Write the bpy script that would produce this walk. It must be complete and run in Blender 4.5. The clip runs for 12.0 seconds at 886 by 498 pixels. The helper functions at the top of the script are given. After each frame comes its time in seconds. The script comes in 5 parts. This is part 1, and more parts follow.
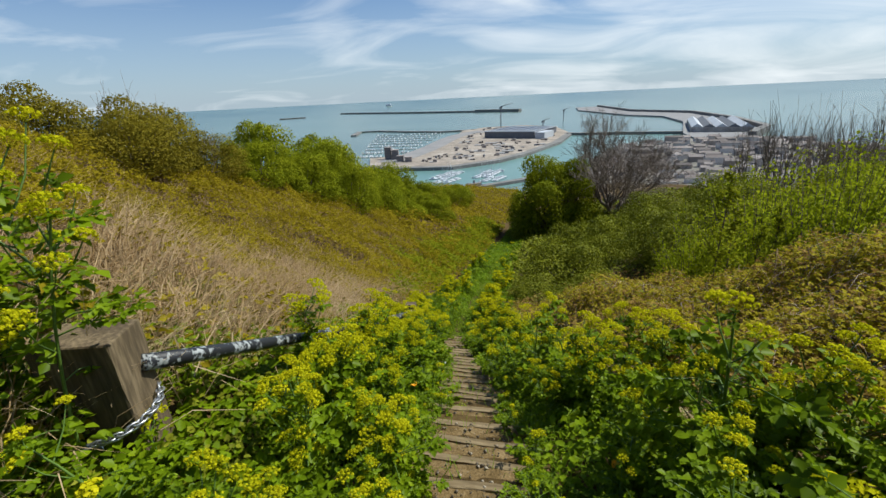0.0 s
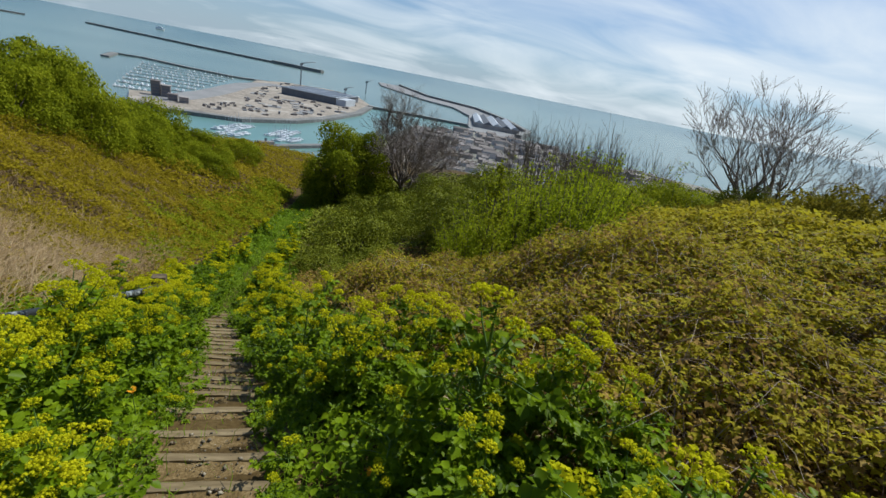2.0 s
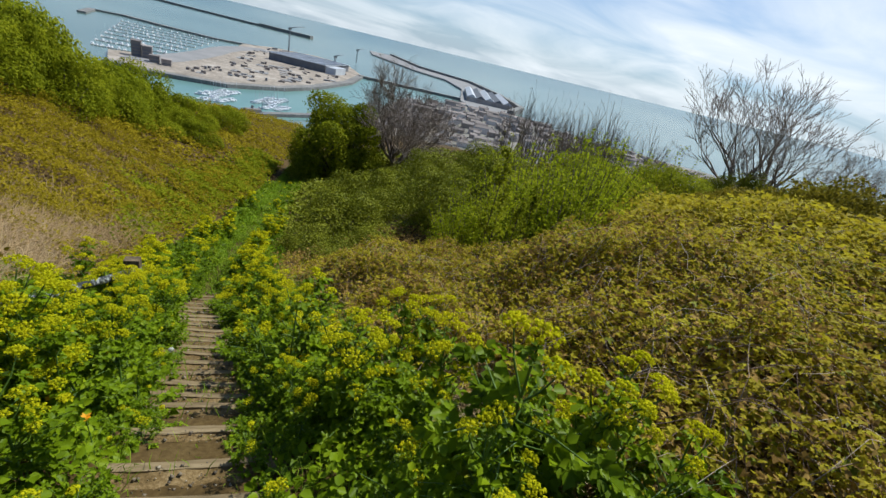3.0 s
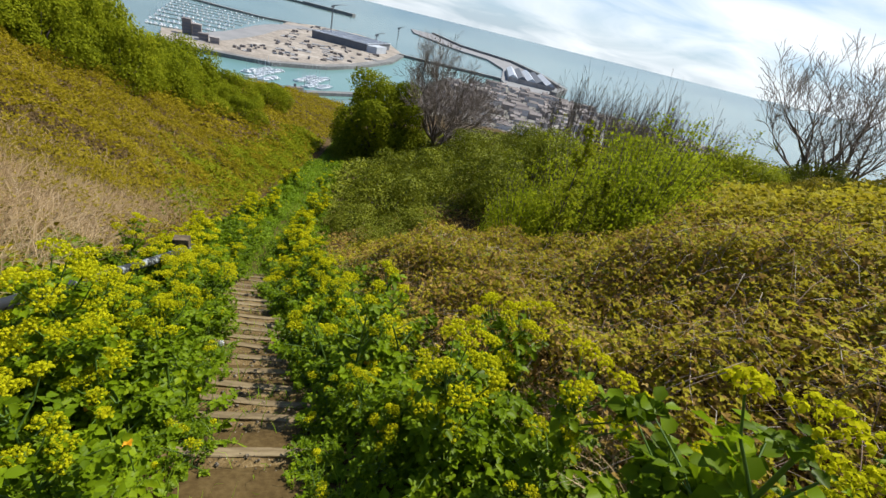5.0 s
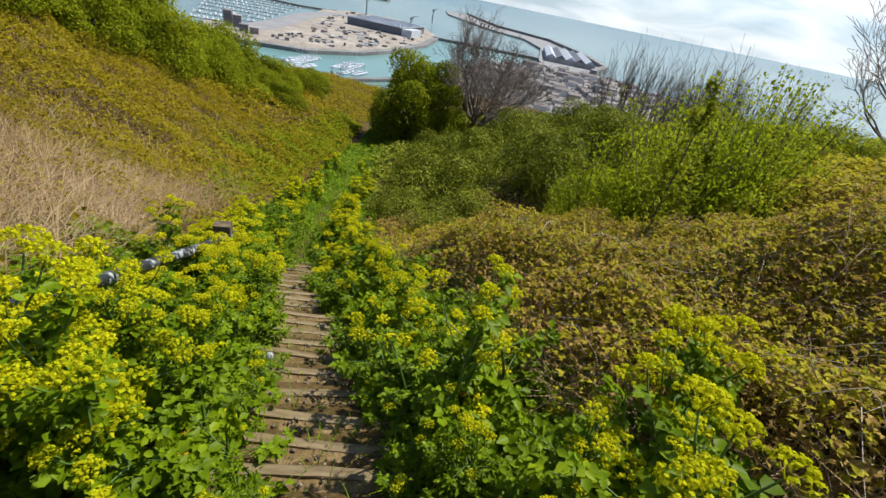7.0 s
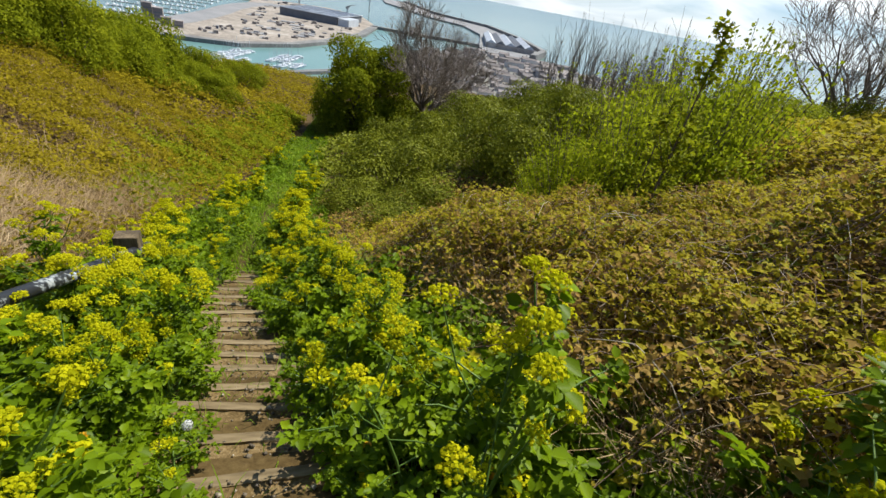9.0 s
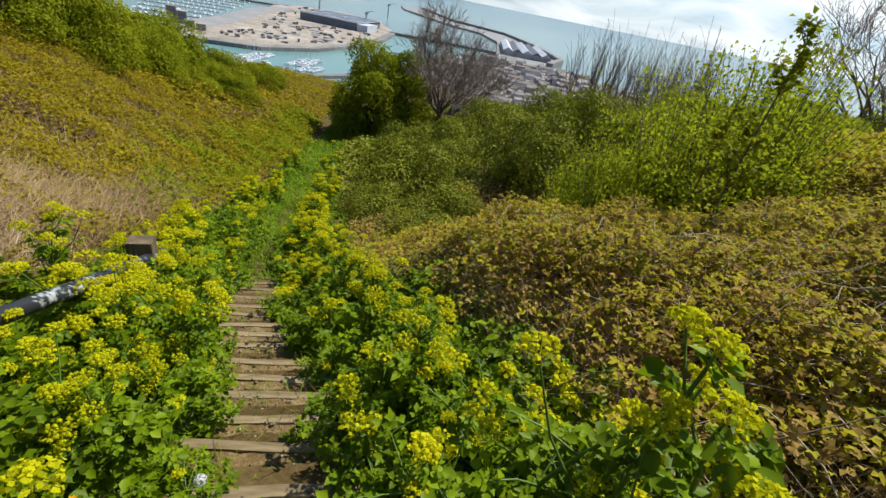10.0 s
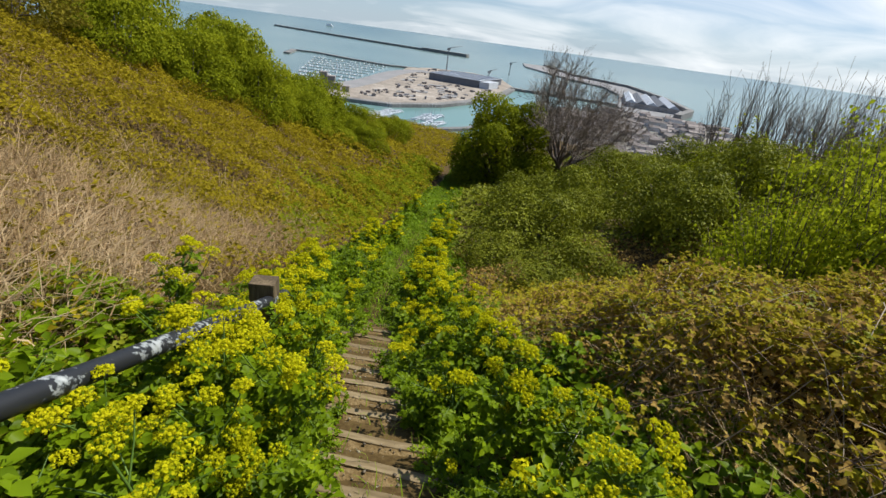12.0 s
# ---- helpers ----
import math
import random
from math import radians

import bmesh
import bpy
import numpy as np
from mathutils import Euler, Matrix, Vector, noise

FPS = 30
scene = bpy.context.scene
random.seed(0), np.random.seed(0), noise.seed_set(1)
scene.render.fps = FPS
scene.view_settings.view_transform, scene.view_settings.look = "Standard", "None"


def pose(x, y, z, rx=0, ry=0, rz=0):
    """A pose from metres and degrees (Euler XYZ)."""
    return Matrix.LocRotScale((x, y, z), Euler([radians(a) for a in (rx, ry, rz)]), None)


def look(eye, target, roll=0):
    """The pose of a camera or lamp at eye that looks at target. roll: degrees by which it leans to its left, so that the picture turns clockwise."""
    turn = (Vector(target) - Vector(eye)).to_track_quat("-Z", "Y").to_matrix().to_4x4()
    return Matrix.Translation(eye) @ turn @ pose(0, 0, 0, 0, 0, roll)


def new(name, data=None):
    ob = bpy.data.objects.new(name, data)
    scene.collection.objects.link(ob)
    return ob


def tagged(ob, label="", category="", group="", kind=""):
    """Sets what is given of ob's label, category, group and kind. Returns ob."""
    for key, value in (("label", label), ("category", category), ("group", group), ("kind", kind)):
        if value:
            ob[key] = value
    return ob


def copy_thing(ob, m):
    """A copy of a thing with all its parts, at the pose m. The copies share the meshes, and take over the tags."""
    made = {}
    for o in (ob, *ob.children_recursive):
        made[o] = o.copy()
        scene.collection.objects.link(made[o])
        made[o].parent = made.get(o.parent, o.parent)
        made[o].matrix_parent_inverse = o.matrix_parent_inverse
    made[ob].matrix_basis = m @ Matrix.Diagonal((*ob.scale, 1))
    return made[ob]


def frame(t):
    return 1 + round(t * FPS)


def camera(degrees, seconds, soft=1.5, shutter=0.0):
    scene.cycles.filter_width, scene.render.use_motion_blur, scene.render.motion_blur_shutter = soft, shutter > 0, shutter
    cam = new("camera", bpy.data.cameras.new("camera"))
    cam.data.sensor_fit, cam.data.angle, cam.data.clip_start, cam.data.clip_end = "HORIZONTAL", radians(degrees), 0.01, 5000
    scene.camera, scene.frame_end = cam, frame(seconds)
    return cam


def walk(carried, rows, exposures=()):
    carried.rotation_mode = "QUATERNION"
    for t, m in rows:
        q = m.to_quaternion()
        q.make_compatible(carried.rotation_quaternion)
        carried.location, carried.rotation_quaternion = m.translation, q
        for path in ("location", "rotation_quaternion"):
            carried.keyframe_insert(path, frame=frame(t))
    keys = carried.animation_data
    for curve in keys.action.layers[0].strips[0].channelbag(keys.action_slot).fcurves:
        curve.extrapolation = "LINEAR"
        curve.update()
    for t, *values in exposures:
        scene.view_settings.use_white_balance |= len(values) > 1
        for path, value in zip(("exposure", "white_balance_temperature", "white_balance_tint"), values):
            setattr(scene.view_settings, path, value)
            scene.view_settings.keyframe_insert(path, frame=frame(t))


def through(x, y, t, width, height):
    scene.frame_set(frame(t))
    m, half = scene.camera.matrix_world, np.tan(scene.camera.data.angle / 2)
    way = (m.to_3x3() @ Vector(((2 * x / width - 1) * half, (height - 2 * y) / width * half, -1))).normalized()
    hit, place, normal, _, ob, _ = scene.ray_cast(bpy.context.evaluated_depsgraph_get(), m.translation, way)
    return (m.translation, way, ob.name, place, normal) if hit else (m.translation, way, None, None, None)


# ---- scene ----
cam = camera(90.9, 12.0)

PATH = [
    (0, (0.745, 1.317, 1.778), (0.419, 3.176, 1.115), -2.8),
    (0.5, (0.79, 1.318, 1.735), (0.322, 3.078, 0.91), -0.7),
    (1, (1.031, 1.373, 1.662), (1.342, 3.149, 0.797), 4.8),
    (1.5, (1.021, 1.494, 1.667), (1.58, 3.263, 0.921), 9.1),
    (2, (0.918, 1.758, 1.681), (1.519, 3.522, 0.957), 11.3),
    (2.5, (0.965, 2.022, 1.651), (1.618, 3.764, 0.918), 12.0),
    (2.7, (0.935, 2.155, 1.654), (1.595, 3.883, 0.893), 12.7),
    (4.3, (0.833, 2.638, 1.508), (1.494, 4.256, 0.537), 16.1),
    (4.5, (0.806, 2.729, 1.463), (1.499, 4.372, 0.557), 15.8),
    (5, (0.657, 3.011, 1.364), (1.176, 4.71, 0.444), 14.0),
    (5.5, (0.618, 3.247, 1.236), (1.035, 4.962, 0.296), 13.9),
    (6, (0.637, 3.449, 1.14), (1.079, 5.126, 0.145), 13.7),
    (6.5, (0.481, 3.665, 0.982), (0.933, 5.342, -0.01), 13.0),
    (7, (0.406, 3.935, 0.825), (0.774, 5.622, -0.184), 11.6),
    (7.2, (0.432, 4.007, 0.771), (0.837, 5.686, -0.237), 12.2),
    (8.8, (0.401, 4.709, 0.367), (0.944, 6.363, -0.616), 10.5),
    (9, (0.416, 4.787, 0.358), (0.983, 6.416, -0.654), 10.7),
    (9.5, (0.359, 5.009, 0.251), (0.983, 6.63, -0.741), 11.0),
    (10, (0.281, 5.21, 0.192), (0.798, 6.864, -0.807), 11.4),
    (10.5, (0.269, 5.463, 0.07), (0.646, 7.233, -0.781), 9.2),
    (11, (0.263, 5.594, -0.005), (0.762, 7.332, -0.859), 12.7),
    (11.5, (0.131, 5.828, -0.121), (0.495, 7.606, -0.96), 12.3),
    (12, (0.082, 5.93, -0.131), (0.103, 7.725, -1.012), 7.8),
]
walk(cam, [(t, look(eye, target, roll)) for t, eye, target, roll in PATH],
     [(0, 0.05, 6250, 6), (0.5, 0.15, 6300, 8), (1.0, 0.36, 6350, 8), (1.5, -0.03, 6050, 5), (2.0, -0.13, 6000, 5), (2.7, 0.0, 6050, 6), (4.3, 0.27, 6350, 9), (7.0, 0.34, 6350, 9), (9.0, 0.38, 6400, 8),
      (10.5, 0.27, 6350, 8), (12, 0.18, 6400, 9)])

# ---- world, sun ----
SUN_AZ, SUN_EL = radians(68), radians(56)  # clockwise from +y, above the horizon


def link(nt, a, b):
    nt.links.new(a, b)


def make_world():
    w = bpy.data.worlds.new("sky")
    w.use_nodes = True
    scene.world = w
    nt = w.node_tree
    nt.nodes.clear()
    N = nt.nodes.new
    out, bg = N("ShaderNodeOutputWorld"), N("ShaderNodeBackground")
    sky = N("ShaderNodeTexSky")
    sky.sky_type, sky.sun_disc = "NISHITA", False
    sky.sun_elevation, sky.sun_rotation = SUN_EL, SUN_AZ
    sky.altitude, sky.air_density, sky.dust_density, sky.ozone_density = 100, 1.0, 1.4, 1.4
    tc, sep = N("ShaderNodeTexCoord"), N("ShaderNodeSeparateXYZ")
    link(nt, tc.outputs["Generated"], sep.inputs[0])
    # thin high cloud, on a flat layer overhead
    zz = N("ShaderNodeMath")
    zz.operation, zz.inputs[1].default_value = "ADD", 0.18
    zc = N("ShaderNodeMath")
    zc.operation, zc.inputs[1].default_value = "MAXIMUM", 0.0
    link(nt, sep.outputs[2], zc.inputs[0])
    link(nt, zc.outputs[0], zz.inputs[0])
    dv = N("ShaderNodeVectorMath")
    dv.operation = "DIVIDE"
    link(nt, tc.outputs["Generated"], dv.inputs[0])
    link(nt, zz.outputs[0], dv.inputs[1])
    mp = N("ShaderNodeMapping")
    mp.inputs["Scale"].default_value = (0.8, 1.15, 0.0)
    mp.inputs["Rotation"].default_value = (0, 0, radians(12))
    link(nt, dv.outputs[0], mp.inputs[0])
    n1 = N("ShaderNodeTexNoise")
    n1.inputs["Scale"].default_value, n1.inputs["Detail"].default_value, n1.inputs["Distortion"].default_value = 1.0, 8, 0.9
    n1.inputs["Roughness"].default_value = 0.52
    link(nt, mp.outputs[0], n1.inputs["Vector"])
    r1 = N("ShaderNodeMapRange")
    r1.inputs[1].default_value, r1.inputs[2].default_value, r1.inputs[3].default_value, r1.inputs[4].default_value = 0.50, 0.98, 0.0, 1.0
    # milky air towards the horizon
    r2 = N("ShaderNodeMapRange")
    r2.inputs[1].default_value, r2.inputs[2].default_value, r2.inputs[3].default_value, r2.inputs[4].default_value = 0.0, 0.28, 0.66, 0.0
    link(nt, zc.outputs[0], r2.inputs[0])
    # more cloud towards the sun's side
    dot = N("ShaderNodeVectorMath")
    dot.operation = "DOT_PRODUCT"
    dot.inputs[1].default_value = (0.88, 0.47, 0.0)
    link(nt, tc.outputs["Generated"], dot.inputs[0])
    veil = N("ShaderNodeMapRange")
    veil.inputs[1].default_value, veil.inputs[2].default_value, veil.inputs[3].default_value, veil.inputs[4].default_value = 0.2, 1.0, 0.0, 0.24
    link(nt, dot.outputs["Value"], veil.inputs[0])
    more = N("ShaderNodeMath")
    more.operation = "ADD"
    link(nt, n1.outputs["Fac"], more.inputs[0])
    link(nt, veil.outputs[0], more.inputs[1])
    link(nt, more.outputs[0], r1.inputs[0])
    mul = N("ShaderNodeMixRGB")
    mul.blend_type, mul.inputs[0].default_value = "MULTIPLY", 1.0
    mul.inputs[2].default_value = (0.043, 0.070, 0.103, 1)
    link(nt, sky.outputs[0], mul.inputs[1])
    mix = N("ShaderNodeMixRGB")
    mix.inputs[2].default_value = (0.60, 0.69, 0.76, 1)
    link(nt, r2.outputs[0], mix.inputs[0])
    link(nt, mul.outputs[0], mix.inputs[1])
    cl = N("ShaderNodeMixRGB")
    cl.inputs[2].default_value = (0.98, 0.99, 1.0, 1)
    link(nt, r1.outputs[0], cl.inputs[0])
    link(nt, mix.outputs[0], cl.inputs[1])
    link(nt, cl.outputs[0], bg.inputs[0])
    bg.inputs[1].default_value = 1.0
    link(nt, bg.outputs[0], out.inputs[0])


make_world()
sun = new("sun", bpy.data.lights.new("sun", "SUN"))
sun.data.energy, sun.data.angle, sun.data.color = 5.6, radians(0.6), (1.0, 0.95, 0.86)
_d = Vector((math.sin(SUN_AZ) * math.cos(SUN_EL), math.cos(SUN_AZ) * math.cos(SUN_EL), math.sin(SUN_EL)))
sun.matrix_world = look(_d * 50, (0, 0, 0))


# ---- materials ----
def base_material(name):
    m = bpy.data.materials.new(name)
    m.use_nodes = True
    nt = m.node_tree
    nt.nodes.clear()
    out = nt.nodes.new("ShaderNodeOutputMaterial")
    p = nt.nodes.new("ShaderNodeBsdfPrincipled")
    link(nt, p.outputs[0], out.inputs[0])
    return m, nt, p, out


def ramp(nt, stops):
    r = nt.nodes.new("ShaderNodeValToRGB")
    while len(r.color_ramp.elements) < len(stops):
        r.color_ramp.elements.new(0.5)
    for e, (p, c) in zip(r.color_ramp.elements, stops):
        e.position, e.color = p, (*c, 1)
    return r


def foliage(name, colours, rough=0.5, through=0.35, patch=1.2, gloss=0.4):
    """Leaves: each its own tint out of colours, drifting over patches, some light passing through."""
    m, nt, p, out = base_material(name)
    g = nt.nodes.new("ShaderNodeNewGeometry")
    r = ramp(nt, [(k / max(1, len(colours) - 1), c) for k, c in enumerate(colours)])
    n = nt.nodes.new("ShaderNodeTexNoise")
    n.inputs["Scale"].default_value, n.inputs["Detail"].default_value = patch, 3
    link(nt, g.outputs["Position"], n.inputs["Vector"])
    a = nt.nodes.new("ShaderNodeMath")
    a.operation, a.inputs[1].default_value = "MULTIPLY_ADD", 0.55
    b = nt.nodes.new("ShaderNodeMapRange")
    b.inputs[1].default_value, b.inputs[2].default_value, b.inputs[3].default_value, b.inputs[4].default_value = 0.3, 0.7, 0.0, 0.45
    link(nt, n.outputs["Fac"], b.inputs[0])
    link(nt, g.outputs["Random Per Island"], a.inputs[0])
    link(nt, b.outputs[0], a.inputs[2])
    link(nt, a.outputs[0], r.inputs[0])
    link(nt, r.outputs[0], p.inputs["Base Color"])
    p.inputs["Roughness"].default_value = rough
    p.inputs["Specular IOR Level"].default_value = gloss
    t = nt.nodes.new("ShaderNodeBsdfTranslucent")
    link(nt, r.outputs[0], t.inputs["Color"])
    mix = nt.nodes.new("ShaderNodeMixShader")
    mix.inputs[0].default_value = through
    link(nt, p.outputs[0], mix.inputs[1])
    link(nt, t.outputs[0], mix.inputs[2])
    link(nt, mix.outputs[0], out.inputs[0])
    return m


def surface(name, stops, scale=6.0, fine=60.0, rough=0.85, bump=0.3, metal=0.0, stretch=(1, 1, 1), vary=0.0, dist=0.01):
    """A plain surface: colour from coarse and fine noise, with relief."""
    m, nt, p, out = base_material(name)
    tc = nt.nodes.new("ShaderNodeTexCoord")
    mp = nt.nodes.new("ShaderNodeMapping")
    mp.inputs["Scale"].default_value = stretch
    link(nt, tc.outputs["Object"], mp.inputs[0])
    n1, n2 = nt.nodes.new("ShaderNodeTexNoise"), nt.nodes.new("ShaderNodeTexNoise")
    n1.inputs["Scale"].default_value, n1.inputs["Detail"].default_value = scale, 5
    n2.inputs["Scale"].default_value, n2.inputs["Detail"].default_value = fine, 4
    link(nt, mp.outputs[0], n1.inputs["Vector"])
    link(nt, mp.outputs[0], n2.inputs["Vector"])
    add = nt.nodes.new("ShaderNodeMath")
    add.operation, add.inputs[1].default_value = "MULTIPLY_ADD", 0.45
    sc = nt.nodes.new("ShaderNodeMath")
    sc.operation, sc.inputs[1].default_value = "MULTIPLY_ADD", 0.55
    link(nt, n2.outputs["Fac"], add.inputs[0])
    link(nt, n1.outputs["Fac"], sc.inputs[0])
    sc.inputs[2].default_value = 0.0
    link(nt, sc.outputs[0], add.inputs[2])
    last = add
    if vary:
        oi = nt.nodes.new("ShaderNodeObjectInfo")
        v = nt.nodes.new("ShaderNodeMath")
        v.operation, v.inputs[1].default_value = "MULTIPLY_ADD", vary
        o = nt.nodes.new("ShaderNodeMath")
        o.operation, o.inputs[1].default_value = "SUBTRACT", vary / 2
        link(nt, oi.outputs["Random"], v.inputs[0])
        link(nt, add.outputs[0], v.inputs[2])
        link(nt, v.outputs[0], o.inputs[0])
        last = o
    r = ramp(nt, stops)
    link(nt, last.outputs[0], r.inputs[0])
    link(nt, r.outputs[0], p.inputs["Base Color"])
    p.inputs["Roughness"].default_value, p.inputs["Metallic"].default_value = rough, metal
    p.inputs["Specular IOR Level"].default_value = 0.1 if rough > 0.9 else 0.35
    if bump:
        b = nt.nodes.new("ShaderNodeBump")
        b.inputs["Strength"].default_value, b.inputs["Distance"].default_value = bump, dist
        link(nt, add.outputs[0], b.inputs["Height"])
        link(nt, b.outputs[0], p.inputs["Normal"])
    return m


def island_surface(name, stops, rough=0.8):
    """Twigs, canes and dead stems: each piece its own tint."""
    m, nt, p, out = base_material(name)
    g = nt.nodes.new("ShaderNodeNewGeometry")
    r = ramp(nt, stops)
    link(nt, g.outputs["Random Per Island"], r.inputs[0])
    link(nt, r.outputs[0], p.inputs["Base Color"])
    p.inputs["Roughness"].default_value = rough
    return m


M = {}
M["soil"] = surface("soil", [(0.3, (0.034, 0.021, 0.008)), (0.5, (0.075, 0.048, 0.017)), (0.7, (0.125, 0.085, 0.032))], 1.3, 25, 0.95, 0.6, dist=0.03)
M["tread"] = surface("tread_soil", [(0.3, (0.062, 0.040, 0.014)), (0.5, (0.15, 0.10, 0.042)), (0.72, (0.29, 0.21, 0.105))], 7, 55, 0.95, 0.9, dist=0.02)
M["log"] = surface("weathered_plank", [(0.3, (0.085, 0.058, 0.026)), (0.5, (0.185, 0.135, 0.068)), (0.72, (0.31, 0.24, 0.135))], 5, 40, 0.85, 0.5, stretch=(0.15, 1, 1), vary=0.12)
M["post"] = surface("post_wood", [(0.3, (0.030, 0.021, 0.012)), (0.5, (0.10, 0.072, 0.038)), (0.72, (0.26, 0.195, 0.11))], 6, 45, 0.85, 0.5, stretch=(1, 1, 0.12))
M["pipe"] = surface("black_paint_lichen", [(0.54, (0.016, 0.017, 0.019)), (0.57, (0.22, 0.235, 0.23)), (0.7, (0.48, 0.50, 0.48))], 6, 34, 0.5, 0.3, dist=0.004)
M["steel"] = surface("galvanised_steel", [(0.35, (0.25, 0.26, 0.27)), (0.7, (0.55, 0.56, 0.57))], 30, 200, 0.4, 0.2, metal=0.8)
M["alex_leaf"] = foliage("alexanders_leaf", [(0.055, 0.090, 0.003), (0.115, 0.180, 0.004), (0.19, 0.275, 0.006), (0.28, 0.36, 0.009)], 0.42, 0.45, 2.2, 0.10)
M["alex_flower"] = foliage("alexanders_flower", [(0.32, 0.34, 0.006), (0.47, 0.465, 0.007), (0.61, 0.57, 0.010), (0.72, 0.645, 0.018)], 0.8, 0.45, 1.1, 0.03)
M["alex_stem"] = foliage("alexanders_stem", [(0.07, 0.13, 0.02), (0.12, 0.20, 0.03)], 0.5, 0.1)
M["bramble"] = foliage("bramble_leaf", [(0.235, 0.178, 0.012), (0.32, 0.262, 0.016), (0.405, 0.352, 0.021), (0.51, 0.455, 0.033)], 0.6, 0.45, 1.6, 0.06)
M["bramble_dead"] = foliage("dead_bramble_leaf", [(0.14, 0.080, 0.022), (0.25, 0.155, 0.042), (0.36, 0.24, 0.065), (0.48, 0.34, 0.105)], 0.8, 0.3, 1.6, 0.03)
M["bramble_green"] = foliage("bramble_green_leaf", [(0.085, 0.096, 0.007), (0.135, 0.152, 0.010), (0.195, 0.212, 0.014), (0.28, 0.29, 0.022)], 0.5, 0.28, 0.9, 0.07)
M["cane"] = island_surface("bramble_cane", [(0.0, (0.10, 0.055, 0.035)), (0.6, (0.24, 0.16, 0.10)), (1.0, (0.5, 0.42, 0.32))])
M["straw"] = foliage("dead_grass", [(0.20, 0.128, 0.055), (0.37, 0.255, 0.125), (0.51, 0.375, 0.205), (0.64, 0.50, 0.32)], 0.75, 0.3, 0.8, 0.05)
M["olive"] = foliage("bank_scrub_leaf", [(0.165, 0.127, 0.008), (0.23, 0.18, 0.010), (0.30, 0.24, 0.013), (0.385, 0.31, 0.02)], 0.75, 0.4, 0.5, 0.03)
M["shrub"] = foliage("shrub_leaf", [(0.10, 0.125, 0.005), (0.175, 0.205, 0.007), (0.26, 0.285, 0.010), (0.35, 0.355, 0.016)], 0.65, 0.47, 0.35, 0.05)
M["young"] = foliage("young_leaf", [(0.15, 0.19, 0.006), (0.24, 0.29, 0.009), (0.34, 0.385, 0.013), (0.45, 0.47, 0.02)], 0.6, 0.5, 0.6, 0.06)
M["twig"] = island_surface("twig", [(0.0, (0.12, 0.092, 0.068)), (1.0, (0.25, 0.20, 0.155))], 0.9)
M["shrub_dull"] = foliage("dull_shrub_leaf", [(0.095, 0.084, 0.009), (0.16, 0.135, 0.012), (0.23, 0.19, 0.016), (0.31, 0.25, 0.025)], 0.65, 0.36, 0.4, 0.05)
M["grass"] = foliage("fresh_grass", [(0.14, 0.17, 0.016), (0.17, 0.27, 0.015), (0.24, 0.36, 0.018), (0.33, 0.38, 0.035)], 0.6, 0.45, 1.3, 0.07)
M["bark"] = island_surface("bark", [(0.0, (0.05, 0.037, 0.027)), (1.0, (0.135, 0.105, 0.078))], 0.9)
M["stone"] = island_surface("flint", [(0.0, (0.06, 0.046, 0.03)), (0.8, (0.17, 0.135, 0.09)), (1.0, (0.34, 0.29, 0.21))], 0.85)
M["petal"] = foliage("yellow_petal", [(0.8, 0.38, 0.01), (0.85, 0.50, 0.015)], 0.6, 0.3)
M["seedhead"] = foliage("seed_head", [(0.6, 0.6, 0.56), (0.75, 0.75, 0.72)], 0.9, 0.4)


# ---- mesh building ----
def mesh_of(name, verts, faces, material=None, smooth=False):
    me = bpy.data.meshes.new(name)
    verts = np.asarray(verts, dtype=np.float32).reshape(-1, 3)
    if isinstance(faces, np.ndarray):
        k = faces.shape[1]
        me.vertices.add(len(verts))
        me.vertices.foreach_set("co", verts.ravel())
        me.loops.add(faces.size)
        me.loops.foreach_set("vertex_index", faces.astype(np.int32).ravel())
        me.polygons.add(len(faces))
        me.polygons.foreach_set("loop_start", np.arange(0, faces.size, k, dtype=np.int32))
        me.update(calc_edges=True)
    else:
        me.from_pydata([tuple(map(float, v)) for v in verts], [], faces)
        me.update()
    if material:
        me.materials.append(material)
    if smooth:
        me.polygons.foreach_set("use_smooth", [True] * len(me.polygons))
    return me


def child(name, mesh, parent, label="", m=None):
    ob = new(name, mesh)
    ob.parent = parent
    if m is not None:
        ob.matrix_basis = m
    return tagged(ob, label)


def part(name, bm, material, parent, label="", m=None, smooth=False):
    me = bpy.data.meshes.new(name)
    bm.to_mesh(me)
    bm.free()
    me.materials.append(material)
    if smooth:
        me.polygons.foreach_set("use_smooth", [True] * len(me.polygons))
    return child(name, me, parent, label, m)


def unit(v):
    return v / np.maximum(1e-9, np.linalg.norm(v, axis=-1, keepdims=True))


def frames_of(rng, n, tilt, up=None):
    """n leaf frames: random heading, leaning off 'up' by about tilt."""
    up = np.tile([0, 0, 1.0], (n, 1)) if up is None else up
    nrm = unit(up + rng.normal(0, tilt, (n, 3)))
    d = unit(np.cross(nrm, rng.normal(0, 1, (n, 3))))
    return d, nrm


